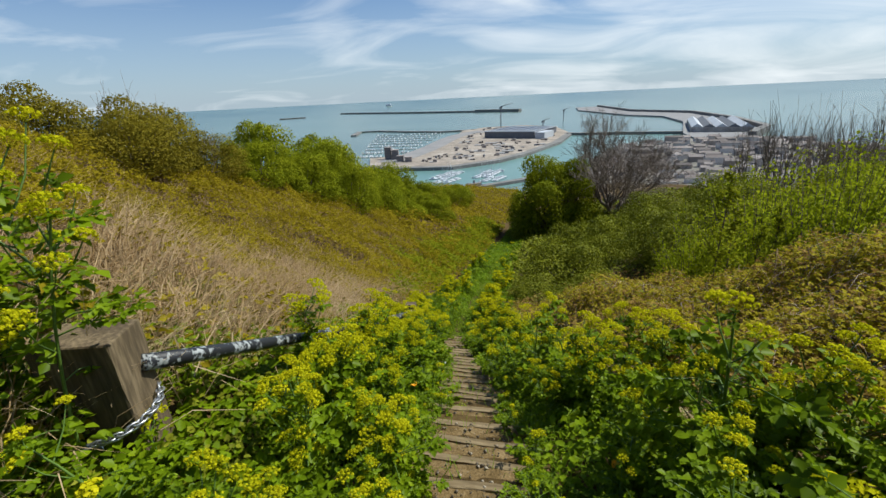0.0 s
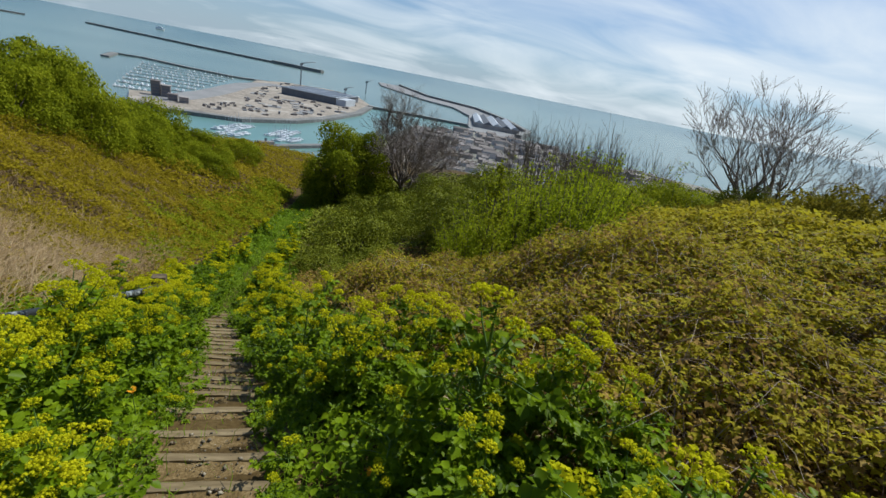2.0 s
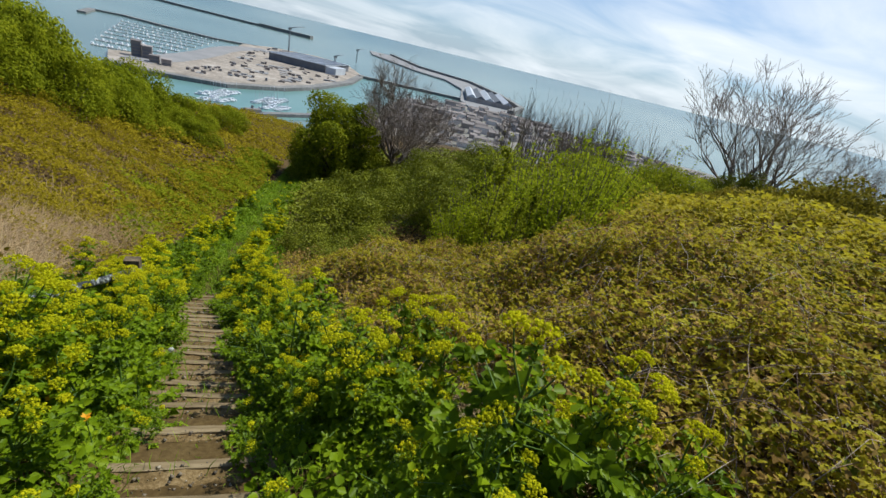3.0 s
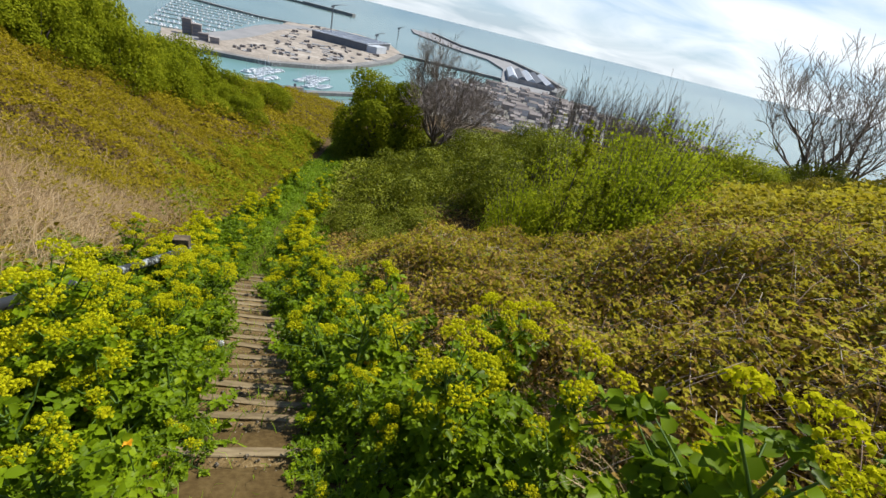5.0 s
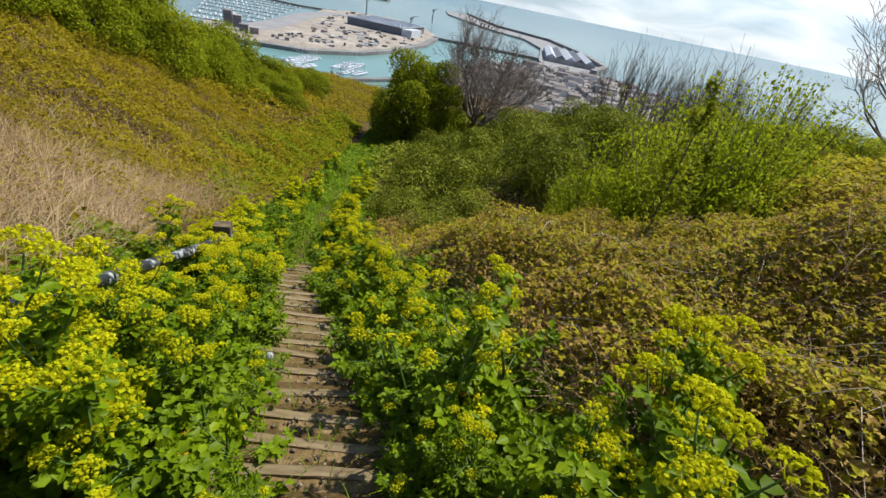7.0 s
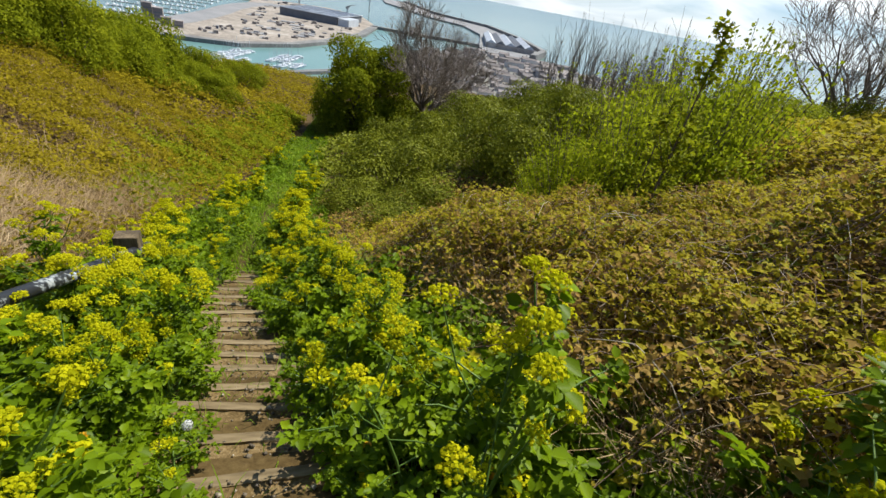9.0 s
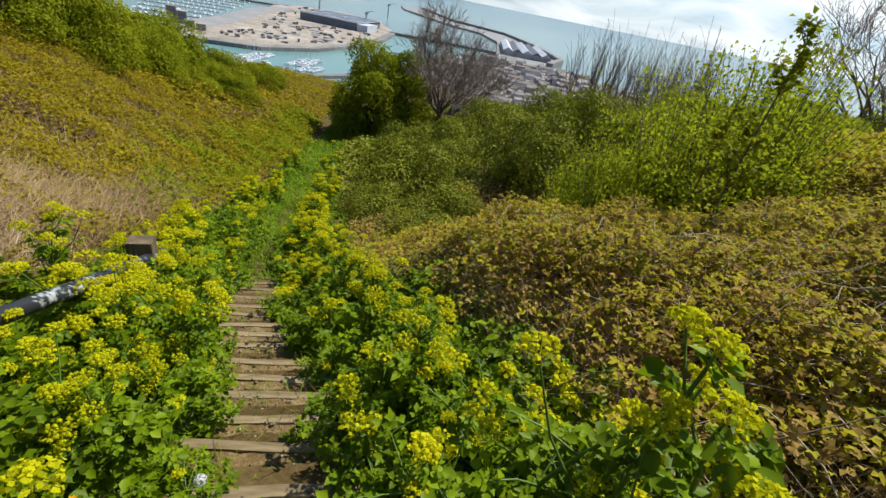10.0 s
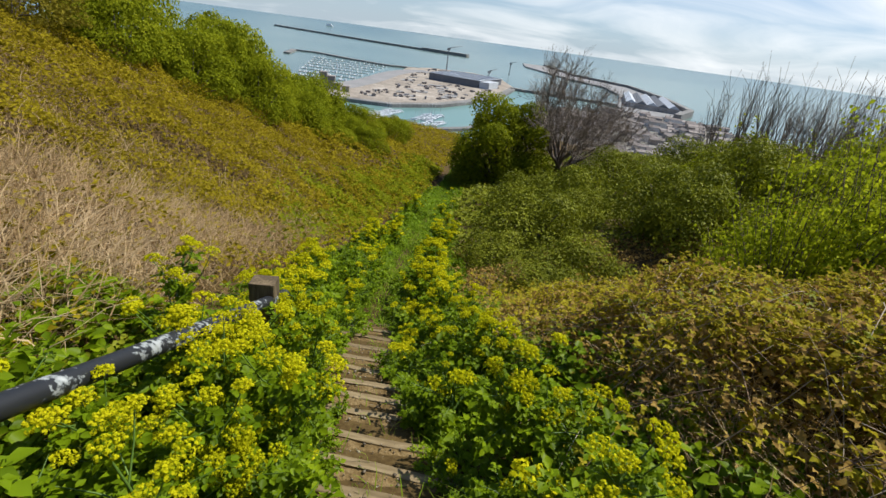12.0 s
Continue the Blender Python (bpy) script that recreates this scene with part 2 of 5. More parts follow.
def leaves(P, D, U, L, W, fold=0.25, droop=0.15):
    """Folded lance-shaped leaves: 2 triangles each."""
    S = np.cross(D, U)
    L, W = np.asarray(L)[:, None], np.asarray(W)[:, None]
    a = P
    b = P + D * L * 0.45 + S * W * 0.5 + U * W * fold
    c = P + D * L - U * L * droop
    d = P + D * L * 0.45 - S * W * 0.5 + U * W * fold
    V = np.stack([a, b, c, d], 1).reshape(-1, 3)
    i = np.arange(len(P))[:, None] * 4
    F = np.concatenate([i + [0, 1, 2], i + [0, 2, 3]], 1).reshape(-1, 3)
    return V, F


def broad_leaves(P, D, U, L, W, fold=0.14, droop=0.2):
    """Broad rounded leaflets with a pointed tip, folded along the midrib: 4 triangles each."""
    S = np.cross(D, U)
    L, W = np.asarray(L)[:, None], np.asarray(W)[:, None]
    side = [(0.16, 0.36, 0.9), (0.58, 0.5, 1.0)]
    right = [P + D * L * u + S * W * v + U * W * fold * q for u, v, q in side]
    left = [P + D * L * u - S * W * v + U * W * fold * q for u, v, q in side]
    V = np.stack([P, right[0], right[1], P + D * L - U * L * droop, left[1], left[0]], 1).reshape(-1, 3)
    i = np.arange(len(P))[:, None] * 6
    F = np.concatenate([i + t for t in ([0, 1, 2], [0, 2, 3], [0, 3, 4], [0, 4, 5])], 1).reshape(-1, 3)
    return V, F


def blades(P, D, U, L, W):
    """Bent grass blades: 3 triangles each."""
    S = unit(np.cross(D, U))
    L, W = np.asarray(L)[:, None], np.asarray(W)[:, None]
    a, b = P + S * W * 0.5, P - S * W * 0.5
    mid = P + U * L * 0.6 + D * L * 0.2
    c, d = mid - S * W * 0.35, mid + S * W * 0.35
    e = P + U * L * 0.8 + D * L * 0.62
    V = np.stack([a, b, c, d, e], 1).reshape(-1, 3)
    i = np.arange(len(P))[:, None] * 5
    F = np.concatenate([i + [0, 1, 2], i + [0, 2, 3], i + [3, 2, 4]], 1).reshape(-1, 3)
    return V, F


def join(*lots):
    Vs, Fs, n = [], [], 0
    for V, F in lots:
        Vs.append(V)
        Fs.append(F + n)
        n += len(V)
    return np.concatenate(Vs), np.concatenate(Fs)


def trefoils(rng, P, size, tilt, up=None):
    """Bramble leaves: three leaflets on one point."""
    n = len(P)
    D, U = frames_of(rng, n, tilt, up)
    S = np.cross(D, U)
    L = size * rng.uniform(0.7, 1.25, n)
    lots = [leaves(P, D, U, L, L * 0.72)]
    for s in (-1, 1):
        d2 = unit(D * 0.25 + S * s)
        lots.append(leaves(P, d2, U, L * 0.8, L * 0.58))
    return join(*lots)


def tube(points, radii, sides=3, cap=False):
    pts = np.asarray(points, float)
    n = len(pts)
    t = unit(np.gradient(pts, axis=0))
    ref = np.array([0.31, 0.17, 0.93]) if abs(t[0][2]) < 0.8 else np.array([1.0, 0.1, 0.0])
    u = unit(np.cross(t, ref))
    v = np.cross(t, u)
    a = np.arange(sides) * 2 * math.pi / sides
    ring = u[:, None, :] * np.cos(a)[None, :, None] + v[:, None, :] * np.sin(a)[None, :, None]
    V = (pts[:, None, :] + ring * np.asarray(radii, float)[:, None, None]).reshape(-1, 3)
    F = []
    for k in range(n - 1):
        for j in range(sides):
            a0, a1 = k * sides + j, k * sides + (j + 1) % sides
            F += [[a0, a1, a1 + sides], [a0, a1 + sides, a0 + sides]]
    if cap:
        for j in range(1, sides - 1):
            F += [[0, j + 1, j], [(n - 1) * sides, (n - 1) * sides + j, (n - 1) * sides + j + 1]]
    return V, np.array(F)


def box(bm, x0, y0, z0, x1, y1, z1, bevel=0.0):
    r = bmesh.ops.create_cube(bm, size=1.0)
    for v in r["verts"]:
        v.co = Vector((x0 + (v.co.x + 0.5) * (x1 - x0), y0 + (v.co.y + 0.5) * (y1 - y0), z0 + (v.co.z + 0.5) * (z1 - z0)))
    if bevel:
        es = list({e for v in r["verts"] for e in v.link_edges})
        bmesh.ops.bevel(bm, geom=es, offset=bevel, segments=2, affect="EDGES", profile=0.6)
    return bm


def slab(bm, outline, z0, z1):
    """A flat plate with that outline, from z0 to z1."""
    lo = [bm.verts.new((x, y, z0)) for x, y in outline]
    hi = [bm.verts.new((x, y, z1)) for x, y in outline]
    bm.faces.new(hi)
    bm.faces.new(lo[::-1])
    n = len(outline)
    for k in range(n):
        bm.faces.new((lo[k], lo[(k + 1) % n], hi[(k + 1) % n], hi[k]))
    bmesh.ops.recalc_face_normals(bm, faces=bm.faces)
    return bm


# ---- the lie of the land ----
PATH_Y = [-40, -10, 1.3, 4.4, 6.46, 8.05, 9.05, 11.6, 23, 39, 60, 120]
PATH_X = [1.5, 0.9, 0.7, 0.4, 0.13, -0.2, -0.4, -0.87, -0.95, 0.0, 2.0, 4.0]
FALL_Y = [-200, -40, -6, 1.3, 4.38, 9.07, 11.7, 23, 39, 60, 85, 120, 330, 345, 2000]
FALL_Z = [22, 16, 3.2, 0.18, -0.935, -3.2, -4.43, -8.0, -11.4, -14.2, -16.6, -25, -97, -101.5, -104]


def path_x(y):
    return np.interp(y, PATH_Y, PATH_X)


def fall(y):
    return np.interp(y, FALL_Y, FALL_Z)


def lumps(x, y, scale, seed=0.0):
    """Soft rolling unevenness, about -1 to 1."""
    a, b = x * scale + seed, y * scale - seed * 1.7
    return (np.sin(a * 1.3 + np.sin(b * 0.9 + 1.1) * 1.4) + np.sin(b * 1.7 + np.sin(a * 1.1) * 1.6 + 0.6) + 0.6 * np.sin((a + b) * 2.3 + 2.0)) / 2.6


def ground_z(x, y):
    x, y = np.asarray(x, float), np.asarray(y, float)
    d = x - path_x(y)
    base = fall(y)
    # the left bank climbs to a belt of shrubs, the right one to a broad knoll
    dl, dr = np.maximum(0, -d - 1.25), np.maximum(0, d - 0.55)
    sl = np.interp(y, [-10, 5, 30, 55, 90], [0.44, 0.50, 0.455, 0.21, 0.08])
    left = sl * np.minimum(dl, 12.3) + 0.10 * np.clip(dl - 12.3, 0, 30) - 0.25 * np.maximum(0, dl - 60)
    sr = np.interp(y, [-10, 3, 8, 20, 45, 80], [0.16, 0.20, 0.28, 0.31, 0.26, 0.1])
    crest = np.interp(y, [8, 22], [9.5, 15.5])
    right = sr * np.minimum(dr, crest) - 0.03 * np.clip(dr - crest, 0, 14) - 0.14 * np.maximum(0, dr - 29) - 0.2 * np.maximum(0, dr - 60)
    base = base - 0.75 * np.exp(-(((d - 5.2) / 2.2) ** 2 + ((y - 13.6) / 1.9) ** 2))  # a hollow beyond the bramble
    rough = np.clip((np.abs(d) - 0.5) / 2.0, 0, 1)
    z = base + left + right + rough * (0.14 * lumps(x, y, 1.3) + 0.20 * lumps(x, y, 0.55, 1.0) + 0.3 * lumps(x, y, 0.2, 3.0))
    z = z - 0.05 * (np.abs(d) < 0.5)
    return np.maximum(z, -104)


def mound(x, y):
    """How far the bramble stands above the soil on the right-hand side."""
    d = x - path_x(y)
    a = 0.95 * np.exp(-(((d - 4.2) / 1.6) ** 2 + ((y - 6.6) / 1.9) ** 2))
    b = 0.5 * np.exp(-(((d - 3.3) / 1.3) ** 2 + ((y - 4.4) / 1.5) ** 2))
    c = 0.28 * np.exp(-(((d - 2.7) / 1.2) ** 2 + ((y - 9.5) / 1.0) ** 2))
    e = 0.4 * np.exp(-(((d - 9.0) / 3.0) ** 2 + ((y - 8.5) / 3.5) ** 2))
    r = 0.26 * np.exp(-(((d - 2.1) / 0.7) ** 2 + ((y - 7.2) / 2.8) ** 4))
    f = 0.7 * np.exp(-(((d - 5.2) / 1.9) ** 2 + ((y - 14.4) / 1.8) ** 2))
    return a + b + c + e + r - f + 0.11 * lumps(x, y, 6.0, 1.0) + 0.18 * lumps(x, y, 2.6, 5.0) + 0.26 * lumps(x, y, 1.1, 8.0)


def build_ground():
    xs = np.concatenate([np.linspace(-700, -60, 24), np.arange(-58, -16, 2.0), np.arange(-16, 20, 0.25), np.arange(20, 60, 1.5), np.linspace(62, 700, 28)])
    ys = np.concatenate([np.linspace(-300, -22, 16), np.arange(-20, 0, 1.0), np.arange(0, 26, 0.25), np.arange(26, 90, 1.0), np.arange(92, 360, 8.0)])
    X, Y = np.meshgrid(xs, ys)
    Z = ground_z(X, Y)
    V = np.stack([X, Y, Z], -1).reshape(-1, 3)
    nx, ny = len(xs), len(ys)
    i = (np.arange(ny - 1)[:, None] * nx + np.arange(nx - 1)[None, :]).reshape(-1, 1)
    F = np.concatenate([i, i + 1, i + 1 + nx, i + nx], 1)
    ob = new("ground", mesh_of("ground", V, F, M["soil"], True))
    tagged(ob, "steep hillside of dark soil and leaf litter", "ground", kind="structure")


build_ground()


def build_sea():
    m, nt, p, out = base_material("sea_water")
    tc = nt.nodes.new("ShaderNodeTexCoord")
    n1, n2 = nt.nodes.new("ShaderNodeTexNoise"), nt.nodes.new("ShaderNodeTexNoise")
    n1.inputs["Scale"].default_value, n1.inputs["Detail"].default_value = 0.0016, 4
    n2.inputs["Scale"].default_value, n2.inputs["Detail"].default_value = 0.12, 5
    link(nt, tc.outputs["Object"], n1.inputs["Vector"])
    link(nt, tc.outputs["Object"], n2.inputs["Vector"])
    r = ramp(nt, [(0.35, (0.10, 0.158, 0.142)), (0.65, (0.155, 0.222, 0.195))])
    link(nt, n1.outputs["Fac"], r.inputs[0])
    link(nt, r.outputs[0], p.inputs["Base Color"])
    p.inputs["Roughness"].default_value = 0.22
    p.inputs["IOR"].default_value = 1.33
    b = nt.nodes.new("ShaderNodeBump")
    b.inputs["Strength"].default_value, b.inputs["Distance"].default_value = 0.09, 1.0
    link(nt, n2.outputs["Fac"], b.inputs["Height"])
    link(nt, b.outputs[0], p.inputs["Normal"])
    rad = [0, 300, 800, 1600, 2600, 3600, 4100, 4500, 4900]
    zz = [-100, -100, -100, -100, -100, -100, -78, -55, -29]
    V, F, k = [], [], 96
    for ri, z in zip(rad, zz):
        for j in range(k):
            a = 2 * math.pi * j / k
            V.append((ri * math.sin(a), ri * math.cos(a), z))
    for q in range(len(rad) - 1):
        for j in range(k):
            F.append([q * k + j, q * k + (j + 1) % k, (q + 1) * k + (j + 1) % k, (q + 1) * k + j])
    ob = new("water", mesh_of("water", V, np.array(F), m, True))
    tagged(ob, "calm grey-green sea reaching to the horizon", "sea", kind="structure")


build_sea()


# ---- the path: plank-edged earth steps ----
STEP_Y = [1.65, 2.1, 2.55, 3.0, 3.45, 3.75, 4.06, 4.38, 4.85, 5.28, 5.52, 5.8, 6.13, 6.46, 6.83, 7.12, 7.45, 7.72, 8.05, 8.45, 8.76, 9.07, 9.45, 9.82, 10.25, 10.77, 11.2, 11.6]


def build_steps():
    top = tagged(new("path"), "earth steps edged with weathered timber planks going downhill", "steps", kind="structure")
    rng = random.Random(4)
    logs = []
    for k in range(4):
        bm = bmesh.new()
        box(bm, -0.42, -0.03, -0.15, 0.42, 0.03, 0, 0.006)
        bmesh.ops.subdivide_edges(bm, edges=[e for e in bm.edges if abs(e.verts[0].co.x - e.verts[1].co.x) > 0.5], cuts=7)
        for v in bm.verts:
            v.co.z += 0.003 * math.sin(v.co.x * 9 + k * 2) + rng.uniform(-0.003, 0.003)
            v.co.y += 0.004 * math.sin(v.co.x * 5 + k * 1.7) + rng.uniform(-0.003, 0.003)
        me = bpy.data.meshes.new("plank")
        bm.to_mesh(me)
        bm.free()
        me.materials.append(M["log"])
        logs.append(me)
    for k, y in enumerate(STEP_Y):
        y2 = STEP_Y[k + 1] if k + 1 < len(STEP_Y) else y + 0.4
        x, z = float(path_x(y)), float(fall(y))
        wide = 0.5 + rng.uniform(-0.03, 0.04)
        # the tread runs level from this plank back to the one above it
        y0 = STEP_Y[k - 1] if k else y - 0.45
        bm = bmesh.new()
        bmesh.ops.create_grid(bm, x_segments=14, y_segments=7, size=0.5)
        for v in bm.verts:
            u, w = v.co.x, v.co.y + 0.5
            yy = y0 + w * (y - y0)
            v.co = Vector((float(path_x(yy)) + u * 1.05, yy, z - 0.012 + (1 - w) * 0.035 + 0.05 * max(0, abs(u) - 0.36) * 4 + rng.uniform(-0.008, 0.008)))
        part("tread", bm, M["tread"], top, smooth=True)
        m = pose(x + rng.uniform(-0.04, 0.04), y, z + 0.004, rng.uniform(-3, 3), rng.uniform(-1.6, 1.6), rng.uniform(-2.5, 2.5) - 4)
        child("plank", logs[k % 4], top, m=m @ Matrix.Diagonal((wide / 0.5, 1, 1, 1)))

    # loose stones on the treads
    r2 = np.random.default_rng(14)
    n = 2600
    y = r2.uniform(1.8, 10.5, n)
    idx = np.searchsorted(STEP_Y, y)
    keep = (idx > 0) & (idx < len(STEP_Y))
    y, idx = y[keep], idx[keep]
    n = len(y)
    x = path_x(y) + r2.normal(0, 0.2, n)
    z = fall(np.array(STEP_Y)[idx]) + 0.002 + (np.array(STEP_Y)[idx] - y) / 0.4 * 0.03
    sz = 0.005 + 0.013 * r2.random(n) ** 4
    shape = np.array([(1, 0, 0), (-0.9, 0.2, 0), (0.1, 1, 0), (-0.1, -1, 0.1), (0, 0.1, 0.8), (0.1, 0, -0.7)])
    tri = np.array([(0, 2, 4), (2, 1, 4), (1, 3, 4), (3, 0, 4), (2, 0, 5), (1, 2, 5), (3, 1, 5), (0, 3, 5)])
    a = r2.uniform(0, 6.28, n)
    V = shape[None] * sz[:, None, None] * r2.uniform(0.7, 1.3, (n, 1, 3))
    V = np.stack([V[..., 0] * np.cos(a)[:, None] - V[..., 1] * np.sin(a)[:, None], V[..., 0] * np.sin(a)[:, None] + V[..., 1] * np.cos(a)[:, None], V[..., 2]], -1)
    V += np.stack([x, y, z], 1)[:, None, :]
    F = (np.arange(n)[:, None, None] * 6 + tri[None]).reshape(-1, 3)
    tagged(new("gravel", mesh_of("gravel", V.reshape(-1, 3), F, M["stone"])), "loose grey flint chips on the steps", "gravel", kind="stuff")


build_steps()


# ---- handrail: sleeper posts and a painted pipe ----
def rail_z(y):
    return 0.55 - 0.471 * (y - 2.95)


def build_rail():
    rail = tagged(new("handrail"), "black painted pipe handrail patched with pale lichen on timber posts", "handrail")
    rng = random.Random(9)
    for y, h in ((2.95, 0.0), (8.95, 0.0)):
        x = -1.42 if y < 5 else -1.30
        g = float(ground_z(x, y)) - 0.12
        top = rail_z(y) + 0.17
        bm = bmesh.new()
        box(bm, -0.20 if y < 5 else -0.10, -0.13 if y < 5 else -0.08, g - top, 0.20 if y < 5 else 0.10, 0.13 if y < 5 else 0.08, 0, 0.008)
        bmesh.ops.subdivide_edges(bm, edges=[e for e in bm.edges if abs(e.verts[0].co.z - e.verts[1].co.z) > 0.4], cuts=6)
        for v in bm.verts:
            v.co += Vector((rng.uniform(-0.004, 0.004), rng.uniform(-0.004, 0.004), rng.uniform(-0.003, 0.003)))
        part("post", bm, M["post"], rail, "weathered square timber post", pose(x, y, top, 2 if y < 5 else -2, 0, 12 if y < 5 else 6))
    pts = [(-1.24 + 0.01 * math.sin(t * 9), 2.75 + t * 6.45, rail_z(2.75 + t * 6.45) - 0.07 * math.sin(math.pi * t)) for t in np.linspace(0.045, 1, 14)]
    V, F = tube(pts, [0.047] * len(pts), 14, True)
    child("pipe", mesh_of("pipe", V, F, M["pipe"], True), rail, "black pipe with pale lichen spots")
    # chain looped round the first post
    c = tagged(new("chain"), "galvanised steel chain looped round a timber post", "chain")
    lv, lf = [], None
    a = np.linspace(0, 2 * math.pi, 13)[:-1]
    ring = np.stack([0.034 * np.cos(a), 0.019 * np.sin(a), 0 * a], 1)
    V, F = tube(np.concatenate([ring, ring[:1]]), [0.0065] * 13, 6)
    link_mesh = mesh_of("chain_link", V, F, M["steel"], True)
    n = 38
    for k in range(n):
        t = k / n * 2 * math.pi
        x, y = -1.42 + 0.262 * math.cos(t), 2.95 + 0.21 * math.sin(t)
        z = 0.27 + 0.06 * math.sin(t + 0.5) - 0.03
        child("chain_link", link_mesh, c, m=pose(x, y, z, 90 * (k % 2), 10 * math.sin(t), math.degrees(t) + 90))

    lock = tagged(new("padlock"), "small dark padlock hanging on the chain by the post", "padlock")
    lock.matrix_basis = pose(-1.30, 2.742, 0.13, 0, 0, 12)
    part("body", box(bmesh.new(), -0.028, -0.012, 0, 0.028, 0.012, 0.05, 0.005), M["pipe"], lock)
    V, F = tube([(-0.018, 0, 0.045), (-0.018, 0, 0.07), (0, 0, 0.086), (0.018, 0, 0.07), (0.018, 0, 0.045)], [0.0045] * 5, 6)
    child("shackle", mesh_of("shackle", V, F, M["steel"], True), lock, "bright steel shackle")


build_rail()


# ---- plants ----
def alexanders(seed, height, heads, lush, merged=False):
    """A tall herb: ribbed stem, shiny three-part leaves, domed yellow-green flower heads. Returns its Empty."""
    rng = np.random.default_rng(seed)
    top = tagged(new("alexanders_plant"), "tall alexanders with glossy leaves and domed yellow-green flower heads", "plant", "alexanders beside the steps")
    lean = rng.normal(0, 0.10, 2)

    def at(h):
        t = h / height
        return np.array([lean[0] * t * t * height, lean[1] * t * t * height, h])

    lots = [tube([at(height * t) for t in np.linspace(-0.04, 0.92, 7)], np.linspace(0.011, 0.005, 7), 6)]
    tips, leafpts = [], []
    for k in range(heads):
        h0 = height * rng.uniform(0.35, 0.88) if k else height * 0.92
        ang = k * 2.4 + rng.uniform(-0.4, 0.4)
        out = (0.06 + 0.30 * rng.random()) * height * 0.75 if k else 0.0
        h1 = min(height * 1.03, h0 + out * rng.uniform(0.8, 1.5) + 0.05)
        p0, d = at(h0), np.array([math.cos(ang), math.sin(ang), 0])
        p2 = p0 + d * out + [0, 0, h1 - h0]
        p1 = (p0 + p2) / 2 + d * out * 0.15
        lots.append(tube([p0, p1, p2], [0.005, 0.004, 0.003], 5))
        tips.append((p2, unit(p2 - p1 + [0, 0, 0.12])))
        leafpts.append((p1, d))
        leafpts.append((p0, d))
    # leaf stalks low down
    for k in range(lush):
        h0 = height * rng.uniform(0.05, 0.62)
        ang = rng.uniform(0, 6.283)
        d = np.array([math.cos(ang), math.sin(ang), 0])
        r = rng.uniform(0.10, 0.34)
        p0 = at(h0)
        p2 = p0 + d * r + [0, 0, r * rng.uniform(0.1, 0.7)]
        lots.append(tube([p0, (p0 + p2) / 2 + [0, 0, 0.02], p2], [0.0045, 0.004, 0.002], 4))
        leafpts += [(p2, d), (p2, d), ((p0 + p2) / 2, d), (p0 * 0.3 + p2 * 0.7, d)]
    V, F = join(*lots)
    child("stem", mesh_of("stem", V, F, M["alex_stem"], True), top)
    # leaflets in threes
    P, D, U, L = [], [], [], []
    for p, d in leafpts:
        up = unit(np.array([0, 0, 1.0]) + rng.normal(0, 0.35, 3))
        d0 = unit(d + rng.normal(0, 0.35, 3))
        side = np.cross(d0, up)
        size = rng.uniform(0.045, 0.085)
        for s, q in ((0, 1.0), (-1, 0.85), (1, 0.85)):
            dd = unit(d0 * (1 if s == 0 else 0.35) + side * s)
            base = p + d0 * size * 0.25 + rng.normal(0, 0.012, 3)
            for kk in ((0, 0), (0.55, -1), (0.55, 1)):
                d3 = dd if kk[1] == 0 else unit(dd * 0.7 + np.cross(dd, up) * kk[1])
                P.append(base + dd * size * (0.5 if kk[1] == 0 else 0.15))
                D.append(d3)
                U.append(unit(up + rng.normal(0, 0.22, 3)))
                L.append(size * q * (0.85 if kk[1] == 0 else 0.65))
    P, D, U, L = map(np.array, (P, D, U, L))
    U = unit(U - D * np.sum(U * D, 1, keepdims=True))
    V, F = (leaves if merged else broad_leaves)(P, D, U, L, L * 0.8)
    child("foliage", mesh_of("foliage", V, F, M["alex_leaf"]), top)
    # flower heads: a dome of small umbels
    allv = []
    for p, axis in tips:
        R = rng.uniform(0.040, 0.070)
        n_um, per = (13, 5) if merged else (15, 13)
        a = np.arange(n_um) * 2.39996
        rr = np.sqrt((np.arange(n_um) + 0.5) / n_um) * R
        ax1 = unit(np.cross(axis, [0.3, 0.9, 0.1]))
        ax2 = np.cross(axis, ax1)
        c = p + (np.cos(a) * rr)[:, None] * ax1 + (np.sin(a) * rr)[:, None] * ax2 + ((R * 0.95) * np.sqrt(np.maximum(0, 1 - (rr / R * 0.9) ** 2)))[:, None] * axis
        rays = [tube([p, q], [0.0016, 0.0010], 3) for q in c[3::2]]
        cc = np.repeat(c, per, 0)
        off = unit(rng.normal(0, 1, cc.shape) + axis * 0.7)
        pp = cc + off * (0.0145 if merged else 0.0125) * rng.uniform(0.6, 1.2, (len(cc), 1))
        dd = unit(np.cross(off, rng.normal(0, 1, cc.shape)))
        fl = leaves(pp - dd * 0.006, dd, off, np.full(len(pp), 0.026 if merged else 0.0135), np.full(len(pp), 0.024 if merged else 0.0125), 0.1, 0.0)
        V, F = join(*rays, fl)
        allv.append((V, F))
    if merged:
        V, F = join(*allv)
        child("flower_crown", mesh_of("flower_crown", V, F, M["alex_flower"]), top)
    else:
        for V, F in allv:
            child("flower_head", mesh_of("flower_head", V, F, M["alex_flower"]), top)
    return top


